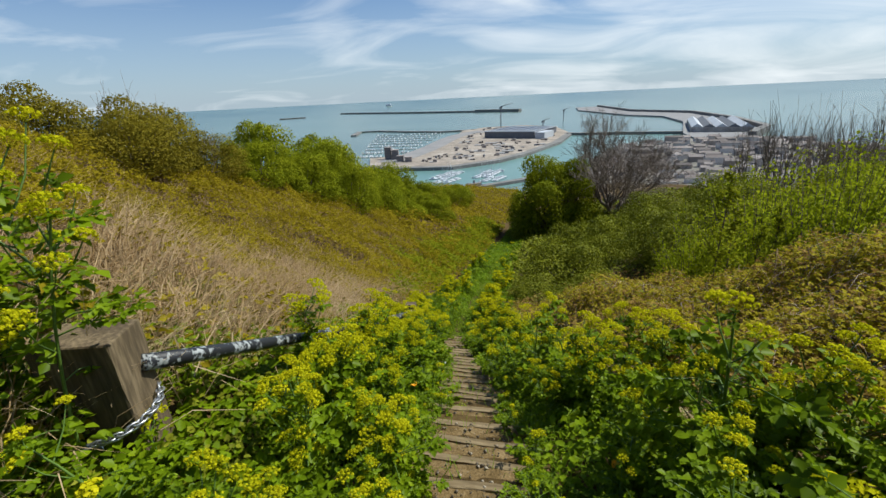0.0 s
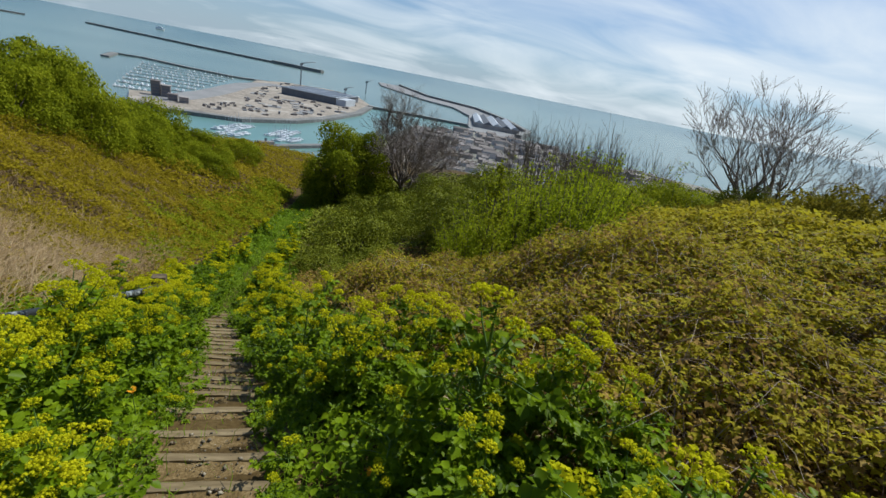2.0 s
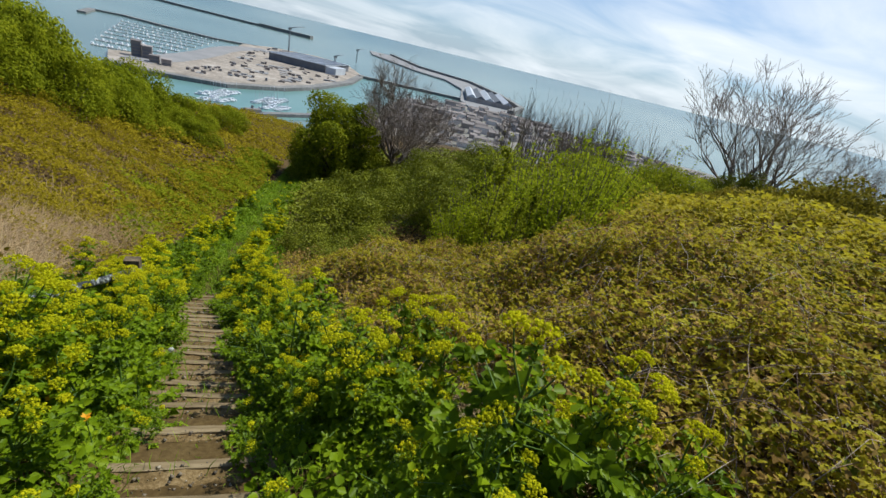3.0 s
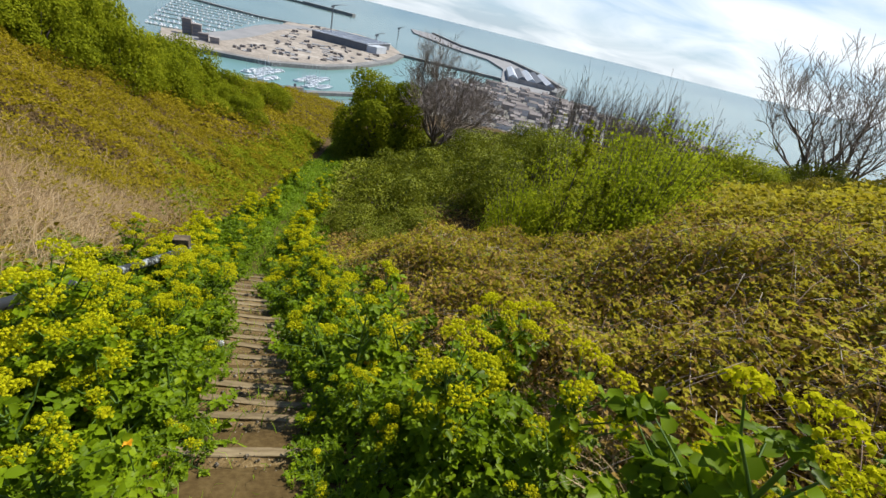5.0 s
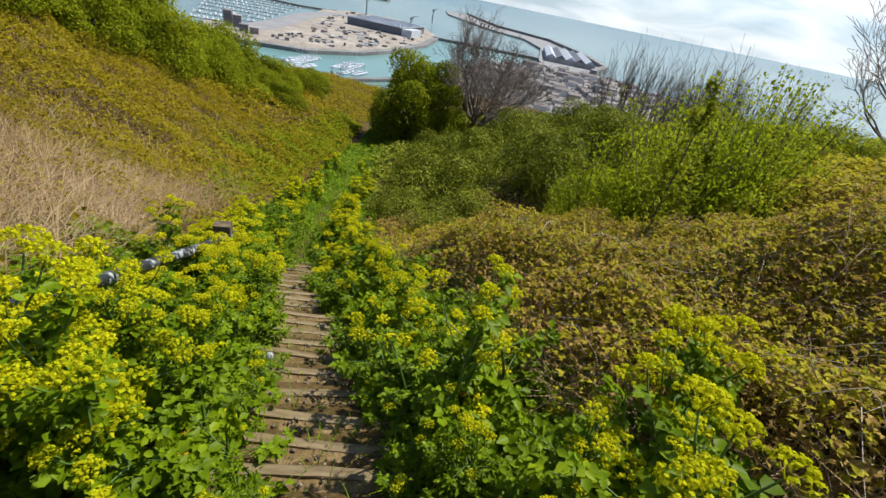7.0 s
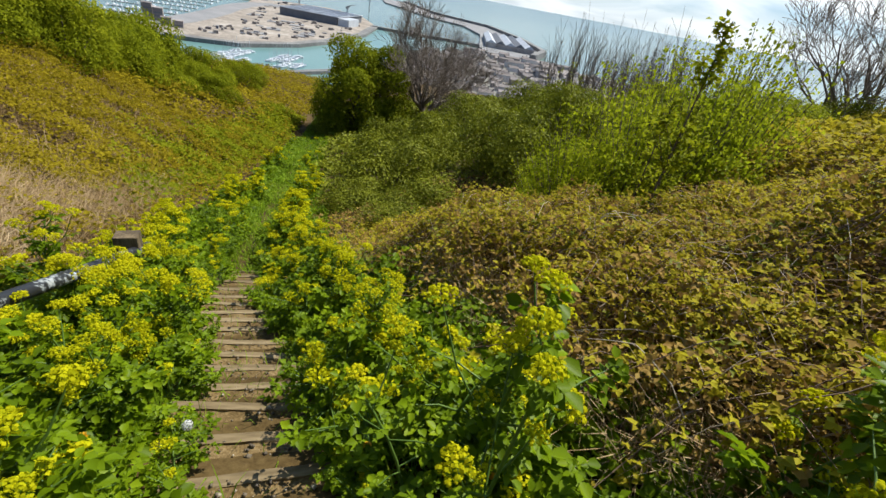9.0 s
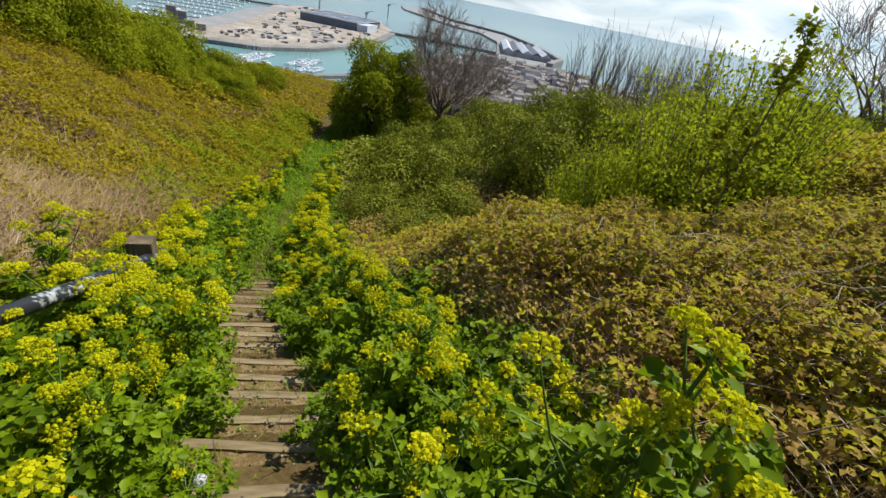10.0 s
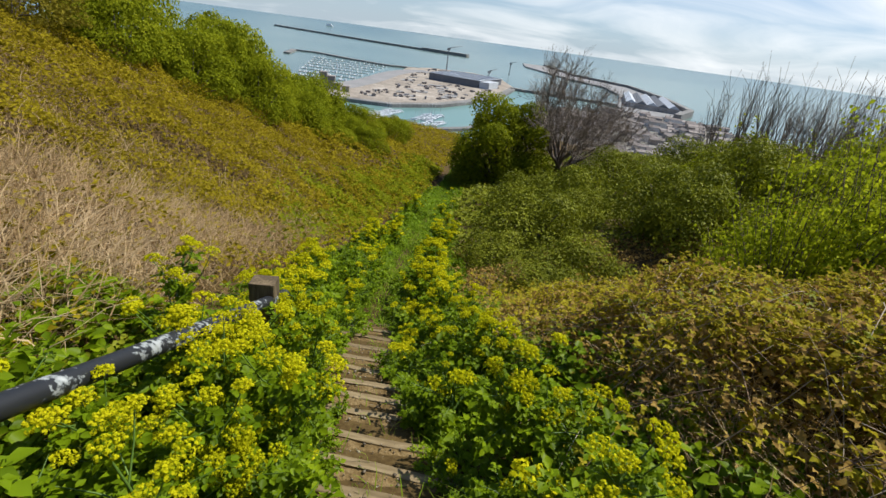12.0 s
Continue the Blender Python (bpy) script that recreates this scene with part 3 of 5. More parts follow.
def place_alexanders():
    kinds = [alexanders(11, 0.95, 13, 9), alexanders(12, 0.8, 11, 9), alexanders(13, 1.05, 15, 8), alexanders(14, 0.7, 9, 10), alexanders(15, 0.9, 14, 9)]
    far = [alexanders(16, 0.8, 16, 7, True), alexanders(17, 0.65, 13, 8, True)]
    low = [alexanders(18, 0.45, 2, 14, True), alexanders(19, 0.38, 1, 13, True)]
    leafy = [alexanders(23, 0.95, 3, 21), alexanders(24, 0.85, 3, 19)]
    slender = [alexanders(25, 1.15, 4, 5), alexanders(26, 1.05, 3, 6), alexanders(27, 1.5, 7, 6)]
    used, batch = set(), []
    rng = random.Random(21)

    def put(src, x, y, s, tilt=4):
        z = float(ground_z(x, y)) - 0.03
        m = Matrix.LocRotScale((x, y, z), Euler((radians(rng.uniform(-tilt, tilt)), radians(rng.uniform(-tilt, tilt)), rng.uniform(0, 6.28))), (s, s, s * rng.uniform(0.92, 1.1)))
        if src in low or src in far:
            batch.append((src, m))
        elif src not in used:
            used.add(src)
            src.matrix_basis = m
        else:
            c = copy_thing(src, m)
            c.scale = m.to_scale()

    # single plants that stand out
    for k, x, y, s in ((2, -1.95, 3.3, 1.4), (0, -2.1, 2.95, 1.35), (2, -1.85, 2.6, 1.15), (4, -0.35, 4.3, 0.9), (2, -0.75, 4.65, 0.72), (0, -0.5, 5.05, 0.95), (4, -0.95, 5.3, 0.5), (1, -0.35, 5.6, 0.95), (0, -0.75, 5.9, 0.95), (2, -1.0, 4.2, 0.45), (4, -1.45, 2.25, 0.85), (4, -0.40, 3.05, 0.85), (3, 0.0, 3.35, 0.85), (0, -0.65, 3.45, 0.85), (3, 0.03, 2.75, 0.65), (1, -0.28, 2.5, 0.7), (4, 1.75, 5.0, 1.0), (0, 2.05, 5.35, 1.0), (0, 1.86, 4.28, 0.95), (4, 1.42, 4.8, 1.0), (4, -0.7, 7.1, 0.85), (0, -0.9, 7.45, 0.85), (2, -0.65, 7.75, 0.95), (0, -1.0, 7.95, 0.95), (4, -0.98, 8.25, 1.05), (4, -1.76, 2.75, 1.25), 
                       (2, -1.75, 8.4, 0.95), (0, -0.85, 8.7, 0.8)):
        put(kinds[k], x, y, s)
    for k, x, y, s in ((1, 0.99, 6.02, 1.0), (0, 1.10, 5.78, 1.1), (1, 1.38, 5.75, 1.05), (0, 0.96, 5.49, 0.95), (1, 0.80, 5.78, 0.8), (2, -1.40, 2.72, 0.98), (2, -1.66, 2.85, 0.95), (1, -0.98, 2.52, 0.78)):
        put(slender[k], x, y, s, 2)
    for k, x, y, s in ((0, 1.95, 2.3, 1.05), (0, -0.95, 6.35, 0.8), (1, -0.8, 6.85, 0.85), (0, -0.55, 6.6, 0.75), (1, -1.1, 6.7, 0.7), (0, -0.98, 2.25, 0.55), (0, -0.72, 2.12, 0.6), (1, -1.35, 2.4, 0.5), (0, -1.8, 2.15, 0.95), (1, -2.0, 2.5, 0.95), (1, -1.2, 1.95, 0.7), (0, 1.95, 3.6, 1.3), (0, 2.35, 2.45, 0.95), (1, 2.75, 2.25, 0.95), (1, 1.75, 3.3, 0.85), (0, 1.55, 3.95, 0.55), (1, 1.65, 2.75, 0.8), (0, 2.6, 3.2, 0.8)):
        put(leafy[k], x, y, s)
    for k, x, y, s in ((0, 1.0, 6.45, 1.1), (1, 1.2, 6.75, 1.1), (0, 0.95, 6.95, 1.0), (1, 1.4, 6.4, 1.1), (0, 1.15, 6.15, 1.0), (1, 1.6, 6.05, 1.0)):
        put(low[k], x, y, s)
    # the verge on both sides of the steps
    for k in range(150):
        side = -1 if rng.random() < 0.52 else 1
        y = 1.9 + 17.5 * rng.random()
        near = (0.42 if y < 8.5 else 0.34) + 0.1 * rng.random()
        d = near + rng.random() * (1.15 if side < 0 else (0.68 if y > 4.4 else 1.5))
        x = float(path_x(y)) + side * d
        inner = d < 0.8
        s = rng.uniform(0.75, 1.1) * (0.62 if inner else 1.0)
        if y < 3.3 and abs(d) < 1.1:
            s *= 0.7
        if side < 0 and 5.3 < y < 9.2:
            d = 0.42 + (d - 0.42) * 0.72
            x = float(path_x(y)) - d
        if side < 0 and d > 0.85:
            s *= 1.12
        if side > 0 and (y < 4.6 and rng.random() < 0.72 or 4.6 <= y < 9 and rng.random() < 0.6) or side < 0 and y > 6 and rng.random() < 0.35:
            put(leafy[rng.randrange(2)], x, y, s * 0.85)
            continue
        if side < 0 and y < 3.9 and d > 0.95:  # the first post and the rail stay clear
            continue
        put((far if y > 10 else kinds)[rng.randrange(2 if y > 10 else 5)], x, y, s)
    for k in range(84):
        side = -1 if rng.random() < 0.5 else 1
        y = 1.6 + 12.0 * rng.random()
        d = 0.42 + rng.random() * (1.3 if side < 0 else (1.0 if y > 4.2 else 1.8))
        put(low[rng.randrange(2)], float(path_x(y)) + side * d, y, rng.uniform(0.7, 1.15))
    # seedlings crowding the ends of the planks
    for k in range(44):
        y = 2.4 + 7.0 * rng.random()
        side = -1 if k % 2 else 1
        put(low[rng.randrange(2)], float(path_x(y)) + side * rng.uniform(0.36, 0.5), y, rng.uniform(0.35, 0.6))
    for x, y in ((0.06, 4.75), (0.72, 4.7), (0.08, 5.05), (0.66, 5.1), (0.75, 4.35)):
        put(low[rng.randrange(2)], x, y, 0.45)
    # low growth leaning over the steps further down
    for k in range(26):
        y = 9.2 + 6.0 * rng.random()
        side = -1 if k % 2 else 1
        put(low[rng.randrange(2)], float(path_x(y)) + side * rng.uniform(0.24, 0.5), y, rng.uniform(0.6, 0.95))
    # and on down the gully
    for k in range(48):
        y = 13 + 26 * rng.random() ** 1.3
        side = -1 if rng.random() < 0.5 else 1
        put(low[rng.randrange(2)] if rng.random() < 0.7 else far[1], float(path_x(y)) + side * (0.3 + rng.random() * 1.1), y, rng.uniform(0.9, 1.6))

    # the low and the far growth is past counting
    lots = {"stem": [], "foliage": [], "flower_crown": []}
    for src, m in batch:
        for ob in src.children:
            me = ob.data
            co = np.empty(len(me.vertices) * 3, np.float32)
            me.vertices.foreach_get("co", co)
            ix = np.empty(len(me.loops), np.int32)
            me.loops.foreach_get("vertex_index", ix)
            mat = np.array(m)
            lots[ob.name.split(".")[0]].append((co.reshape(-1, 3) @ mat[:3, :3].T + mat[:3, 3], ix.reshape(-1, 3)))
    for src in low + far:
        for ob in list(src.children):
            bpy.data.objects.remove(ob)
        bpy.data.objects.remove(src)
    for name, material, label in (("stem", "alex_stem", "green stems of the low growth by the steps"), ("foliage", "alex_leaf", "dense green leaves of young alexanders by the steps"), ("flower_crown", "alex_flower", "small yellow-green flower heads of the farther alexanders")):
        V, F = join(*lots[name])
        tagged(new("alexanders_" + name, mesh_of(name, V, F, M[material])), label, "plants", kind="stuff")


place_alexanders()


def stuff(name, VF, material, label, category):
    ob = new(name, mesh_of(name, VF[0], VF[1], material))
    return tagged(ob, label, category, kind="stuff")


def scatter(rng, n, x0, x1, y0, y1, keep):
    x, y = rng.uniform(x0, x1, n), rng.uniform(y0, y1, n)
    k = rng.random(n) < keep(x, y)
    return x[k], y[k]


def bramble_zone(x, y):
    """0 to 1: how thickly the bramble grows there."""
    d = x - path_x(y)
    edge = np.interp(y, [0, 4, 6, 8, 12, 16, 40], [2.4, 1.8, 1.4, 1.25, 1.15, 1.0, 0.8])
    return np.clip((d - edge + 0.25 * lumps(x, y, 1.9, 2.0)) / 0.4, 0, 1)


def build_bramble():
    rng = np.random.default_rng(31)

    def layer(n, x0, x1, y0, y1, size, deep, tilt=0.5):
        x, y = scatter(rng, n, x0, x1, y0, y1, bramble_zone)
        h = np.maximum(0.1, mound(x, y) + 0.25)
        z = ground_z(x, y) + h * (1 - deep * rng.random(len(x)) ** 1.6) + rng.normal(0, 0.05, len(x))
        P = np.stack([x, y, z], 1)
        if deep < 0.6 and y1 < 14:
            P = P[(bramble_zone(x - 0.5, y) > 0.4) | (rng.random(len(x)) < 0.3)]
        if size < 0.06:
            return trefoils(rng, P, size, tilt)
        D, U = frames_of(rng, len(P), tilt)
        L = size * 1.5 * rng.uniform(0.7, 1.3, len(P))
        return leaves(P, D, U, L, L * 0.85)

    def sprays(n, y0, y1, d0, d1, size, per):
        """Arching canes with leaves along them; returns the leaves and the canes."""
        P, canes = [], []
        y = rng.uniform(y0, y1, n)
        x = path_x(y) + rng.uniform(d0, d1, n)
        keep = rng.random(n) < bramble_zone(x, y) * (0.25 + 0.75 * bramble_zone(x - 0.5, y))
        for x0, y0_ in zip(x[keep], y[keep]):
            a, L = rng.uniform(0, 6.28), rng.uniform(0.45, 1.15)
            t = np.linspace(0, 1, 5)
            px, py = x0 + math.cos(a) * L * t, y0_ + math.sin(a) * L * t
            h = np.maximum(0.12, mound(px, py) + 0.25)
            rise = rng.uniform(0.03, 0.22) * math.sqrt(L)
            pz = ground_z(px, py) + h * (0.66 + 0.28 * t) + rise * np.sin(t * 3.0) - 0.05
            pts = np.stack([px, py, pz], 1)
            canes.append(tube(pts, np.linspace(0.0045, 0.0015, 5) * rng.uniform(0.7, 1.2), 3))
            u = np.sort(rng.uniform(0.1, 1.0, per)) * 4
            k = np.minimum(3, u.astype(int))
            q = pts[k] + (pts[k + 1] - pts[k]) * (u - k)[:, None]
            P.append(q + rng.normal(0, 0.03, (per, 3)))
        return trefoils(rng, np.concatenate(P), size, 0.34), canes

    near = join(layer(36000, 0.7, 4.4, 1.5, 11, 0.035, 0.55, 0.5), layer(16000, 4.4, 7.5, -0.5, 13, 0.050, 0.45, 0.45), layer(4000, 0.7, 4.4, 11, 13, 0.05, 0.4, 0.45), layer(9000, 1.8, 4.6, -3, 1.6, 0.05, 0.45, 0.45))
    under = join(layer(30000, 0.7, 4.4, 1.5, 11, 0.038, 0.98, 0.7), layer(9000, 4.4, 8.0, -0.5, 13, 0.054, 0.95, 0.6), layer(9000, 0.3, 7.0, 11.5, 16.5, 0.05, 0.9, 0.6))
    stuff("dead_leaves", under, M["bramble_dead"], "dead brown leaves inside the bramble", "leaves")
    s1, c1 = sprays(1900, 2.5, 11.5, 1.2, 5.5, 0.039, 15)
    s2, c2 = sprays(1100, 2.5, 13.5, 1.2, 7.5, 0.041, 13)
    s3, c3 = sprays(1000, 2.5, 12.5, 4.5, 10, 0.06, 12)
    stuff("bramble_thicket", join(near, s1, s3), M["bramble"], "olive and bronze bramble thicket with arching dead canes", "bramble")
    stuff("bramble_sprays", s2, M["bramble_green"], "darker green leafy bramble shoots on the thicket", "bramble")
    mid = join(layer(30000, 7.5, 16, -3, 16, 0.08, 0.7, 0.42), layer(24000, 14, 32, -2, 30, 0.14, 0.6, 0.42))
    stuff("bramble_thicket", mid, M["bramble"], "yellow-olive bramble covering the knoll", "bramble")
    green = join(layer(16000, -0.2, 12, 15.8, 24, 0.065, 0.8, 0.5), layer(5000, 6.5, 12, 12.5, 15.8, 0.065, 0.8, 0.5), layer(26000, 0, 22, 24, 60, 0.17, 0.6, 0.42))
    stuff("bramble_thicket", green, M["bramble_green"], "dark green bramble mound below the knoll", "bramble")
    # brown dead stems on the steep sides of the thicket
    x, y = scatter(rng, 90000, 0.4, 5.0, 2.5, 13, lambda a, b: (bramble_zone(a, b) > 0.15) * (bramble_zone(a - 0.7, b) < 0.7) * 0.8)
    k = len(x)
    D = unit(np.stack([rng.normal(-0.3, 0.6, k), rng.normal(0, 0.6, k), rng.normal(-0.4, 0.4, k)], 1))
    U = unit(np.stack([rng.normal(0, 0.35, k), rng.normal(0, 0.35, k), np.ones(k)], 1))
    h = np.maximum(0.25, mound(x, y) + 0.3)
    stuff("dead_stems", blades(np.stack([x, y, ground_z(x, y)], 1), D, U, h * rng.uniform(0.35, 0.85, k), rng.uniform(0.004, 0.008, k)), M["straw"], "brown dry stems on the sides of the bramble", "stems")
    # bare dead canes standing out of the leaves
    lots = []
    for k in range(520):
        y = rng.uniform(2, 15) if k < 300 else rng.uniform(3, 9)
        x = float(path_x(y)) + (rng.uniform(1.7, 8) if k < 300 else rng.uniform(1.3, 4))
        if rng.random() > bramble_zone(np.array(x), np.array(y)):
            continue
        a, L = rng.uniform(0, 6.28), rng.uniform(0.4, 1.1)
        t = np.linspace(0, 1, 8)
        px, py = x + math.cos(a) * L * t, y + math.sin(a) * L * t
        pz = ground_z(px, py) + np.maximum(0.1, mound(px, py) + 0.25) * (0.55 + 0.5 * np.sin(t * 2.6)) + 0.03
        lots.append(tube(np.stack([px, py, pz], 1) + rng.normal(0, 0.008, (8, 3)), np.linspace(0.0045, 0.0015, 8) * rng.uniform(0.5, 1.0), 3))
    stuff("bramble_canes", join(*lots, *c1, *c2, *c3), M["cane"], "brown and straw-coloured arching bramble canes", "bramble")


build_bramble()


def straw_zone(x, y):
    d = path_x(y) - x
    return np.clip((d - 1.9) / 0.5, 0, 1) * np.clip((np.interp(y, [2, 6, 10, 15, 20], [5.0, 5.5, 5.0, 3.4, 2.2]) + 1.2 * lumps(x, y, 0.8, 7.0) - d) / 1.2, 0.03, 1) * np.clip((19 - y) / 4, 0.02, 1)


def bank_zone(x, y):
    d = path_x(y) - x
    edge = np.interp(y, [0, 9, 16, 30], [1.9, 1.7, 1.5, 1.2])
    return np.clip((d - edge) / 0.6, 0, 1) * np.clip((17 - d) / 2, 0, 1)


def build_bank():
    rng = np.random.default_rng(41)

    def olive(n, x0, x1, y0, y1, size, high):
        x, y = scatter(rng, n, x0, x1, y0, y1, lambda a, b: bank_zone(a, b) * (1 - 0.7 * np.clip(straw_zone(a, b) * 1.2, 0, 1)))
        z = ground_z(x, y) + high * (0.4 + 0.6 * rng.random(len(x))) * (0.9 + 0.5 * lumps(x, y, 2.2) + 0.35 * lumps(x, y, 0.9, 4.0)) + 0.34 * np.clip(lumps(x, y, 1.3, 6.0) + 0.6 * lumps(x, y, 3.1, 3.0), 0, 2)
        P = np.stack([x, y, z], 1)
        D, U = frames_of(rng, len(x), 0.42)
        L = size * rng.uniform(0.6, 1.3, len(x))
        return leaves(P, D, U, L, L * 0.7)

    stuff("bank_scrub", join(olive(66000, -9, -1.0, -2, 16, 0.075, 0.42), olive(30000, -18, -9, -3, 16, 0.12, 0.5), olive(78000, -18, -0.6, 16, 32, 0.105, 0.5), olive(34000, -24, 2, 30, 90, 0.26, 0.7)),
          M["olive"], "low olive-brown scrub covering the bank", "scrub")

    def foot_zone(x, y):
        d = path_x(y) - x
        return bank_zone(x, y) * np.clip((np.interp(y, [8, 14, 24, 45], [0.8, 3.0, 5.2, 5.0]) + 1.3 * lumps(x, y, 0.7, 2.0) - d) / 1.5, 0, 1)

    x, y = scatter(rng, 80000, -11, 1, 9, 48, foot_zone)
    z = ground_z(x, y) + 0.25 + 0.55 * rng.random(len(x)) ** 0.6 * (0.8 + 0.6 * np.clip(lumps(x, y, 1.1, 9.0) + 0.5 * lumps(x, y, 2.7, 3.0), -0.8, 1.5))
    D, U = frames_of(rng, len(x), 0.45)
    L = (0.07 + 0.0024 * y) * rng.uniform(0.7, 1.3, len(x))
    stuff("bank_herbs", leaves(np.stack([x, y, z], 1), D, U, L, L * 0.75), M["shrub"], "green low growth along the foot of the bank", "herbs")
    # low growth under the handrail
    x, y = scatter(rng, 26000, -2.9, -0.9, 2.2, 9.5, lambda a, b: np.clip(0.55 + 0.6 * lumps(a, b, 2.2, 4.0), 0, 1))
    z = ground_z(x, y) + 0.02 + 0.20 * rng.random(len(x))
    D, U = frames_of(rng, len(x), 0.5)
    L = rng.uniform(0.03, 0.06, len(x))
    stuff("bank_herbs", broad_leaves(np.stack([x, y, z], 1), D, U, L, L * 0.8), M["bramble_green"], "low olive-green herbs and litter under the handrail", "herbs")

    def straw(n, x0, x1, y0, y1, size, w):
        x, y = scatter(rng, n, x0, x1, y0, y1, straw_zone)
        P = np.stack([x, y, ground_z(x, y) - 0.02], 1)
        k = len(x)
        D = unit(np.stack([rng.normal(0.35, 1, k), rng.normal(0.2, 1, k), rng.normal(-0.2, 0.25, k)], 1))
        U = unit(np.stack([rng.normal(0.15, 0.3, k), rng.normal(0, 0.3, k), np.ones(k)], 1))
        return blades(P, D, U, size * rng.uniform(0.5, 1.3, k), w * rng.uniform(0.6, 1.3, k))

    stuff("dead_grass", straw(120000, -9, -1.2, -1, 19, 0.64, 0.010), M["straw"], "tangled pale dead grass on the bank", "grass")
    x, y = scatter(rng, 60000, -16, -1.5, 3, 30, lambda a, b: bank_zone(a, b) * 0.35)
    k = len(x)
    P = np.stack([x, y, ground_z(x, y)], 1)
    D = unit(np.stack([rng.normal(0.3, 1, k), rng.normal(0, 1, k), rng.normal(0, 0.2, k)], 1))
    U = unit(np.stack([rng.normal(0.1, 0.25, k), rng.normal(0, 0.25, k), np.ones(k)], 1))
    stuff("dead_grass", blades(P, D, U, rng.uniform(0.25, 0.6, k), rng.uniform(0.008, 0.018, k)), M["straw"], "sparse dry grass stems among the scrub", "grass")


build_bank()


def build_grass():
    rng = np.random.default_rng(51)

    def tuft(n, y0, y1, size, w, zone):
        y = rng.uniform(y0, y1, n)
        x = path_x(y) + rng.uniform(-3, 3, n)
        k = rng.random(n) < zone(x, y)
        x, y = x[k], y[k]
        P = np.stack([x, y, ground_z(x, y) - 0.01], 1)
        m = len(x)
        D = unit(rng.normal(0, 1, (m, 3)) * [1, 1, 0.2])
        U = unit(rng.normal(0, 0.25, (m, 3)) + [0, 0, 1])
        return blades(P, D, U, size * rng.uniform(0.5, 1.3, m), w * rng.uniform(0.6, 1.3, m))

    def verge(x, y):
        d = np.abs(x - path_x(y))
        return np.clip((d - 0.33 + 0.12 * lumps(x, y, 3.3, 6.0)) / 0.2, 0.05 + 0.22 * np.clip(lumps(x, y, 2.3, 1.0), 0, 1), 1) * np.clip((1.9 - d) / 0.5, 0, 1)

    def gully(x, y):
        d = np.abs(x - path_x(y))
        return np.clip((np.interp(y, [11, 16, 30, 45], [1.0, 1.35, 1.3, 0.9]) - d) / 0.5, 0, 1) * np.clip(0.35 + d * 1.3 + 0.3 * lumps(x, y, 1.7, 9.0), 0, 1)

    def herbs(n, y0, y1, inner, outer, size, high):
        y = rng.uniform(y0, y1, n)
        d = rng.uniform(inner, outer, n) * rng.choice((-1, 1), n)
        x = path_x(y) + d
        k = rng.random(n) < np.clip((np.abs(d) - inner + 0.12 + 0.15 * lumps(x, y, 4.0, 3.0)) / 0.25, 0, 1)
        x, y, d = x[k], y[k], d[k]
        m = len(x)
        z = ground_z(x, y) + 0.02 + high * rng.random(m) * np.clip((np.abs(d) - inner) / 0.5, 0.15, 1) * (0.8 + 0.5 * lumps(x, y, 3.0, 2.0))
        D, U = frames_of(rng, m, 0.4)
        L = size * rng.uniform(0.6, 1.3, m)
        return broad_leaves(np.stack([x, y, z], 1), D, U, L, L * 0.75)

    stuff("verge_herbs", join(herbs(22000, -1, 8.5, 0.33, 1.9, 0.06, 0.24), herbs(11000, 2, 9, 1.0, 2.3, 0.075, 0.34), herbs(16000, 8, 17, 0.33, 1.6, 0.085, 0.28), herbs(9000, 16, 40, 0.25, 1.4, 0.16, 0.35)), M["alex_leaf"], "dense low green herbs crowding the edges of the steps", "herbs")
    stuff("verge_grass", tuft(60000, 1.5, 13, 0.17, 0.007, verge), M["grass"], "fresh green grass at the edges of the steps", "grass")
    stuff("gully_grass", join(tuft(60000, 11.5, 26, 0.18, 0.02, gully), tuft(50000, 24, 62, 0.3, 0.05, gully)), M["grass"], "lush green grass down the middle of the gully", "grass")


build_grass()


# ---- shrubs and trees ----
def grow(rng, p, d, length, radius, depth, lots, tips, spread=0.55, up=0.15, kids=3, bits=4, thin=0.004):
    """A limb and, from it, smaller ones; limbs collect in lots, twig ends in tips."""
    bits = bits if depth > 2 else 2
    pts, dirs = [p], [d]
    for k in range(bits):
        d = unit(d + rng.normal(0, 0.16, 3) + [0, 0, up * 0.25])
        p = p + d * length / bits
        pts.append(p)
        dirs.append(d)
    r = np.maximum(thin, np.linspace(radius, radius * 0.6, bits + 1))
    lots.append(tube(pts, r, 5 if radius > 0.03 else 3))
    if depth == 0:
        tips.append((pts[-1], d))
        return
    for k in range(kids):
        q = rng.integers(max(1, bits // 2), bits + 1) if k else bits
        nd = unit(dirs[q] + rng.normal(0, spread, 3) + [0, 0, up])
        grow(rng, pts[q], nd, length * rng.uniform(0.55, 0.85), r[q] * rng.uniform(0.5, 0.72), depth - 1, lots, tips, spread, up, kids, bits, thin)


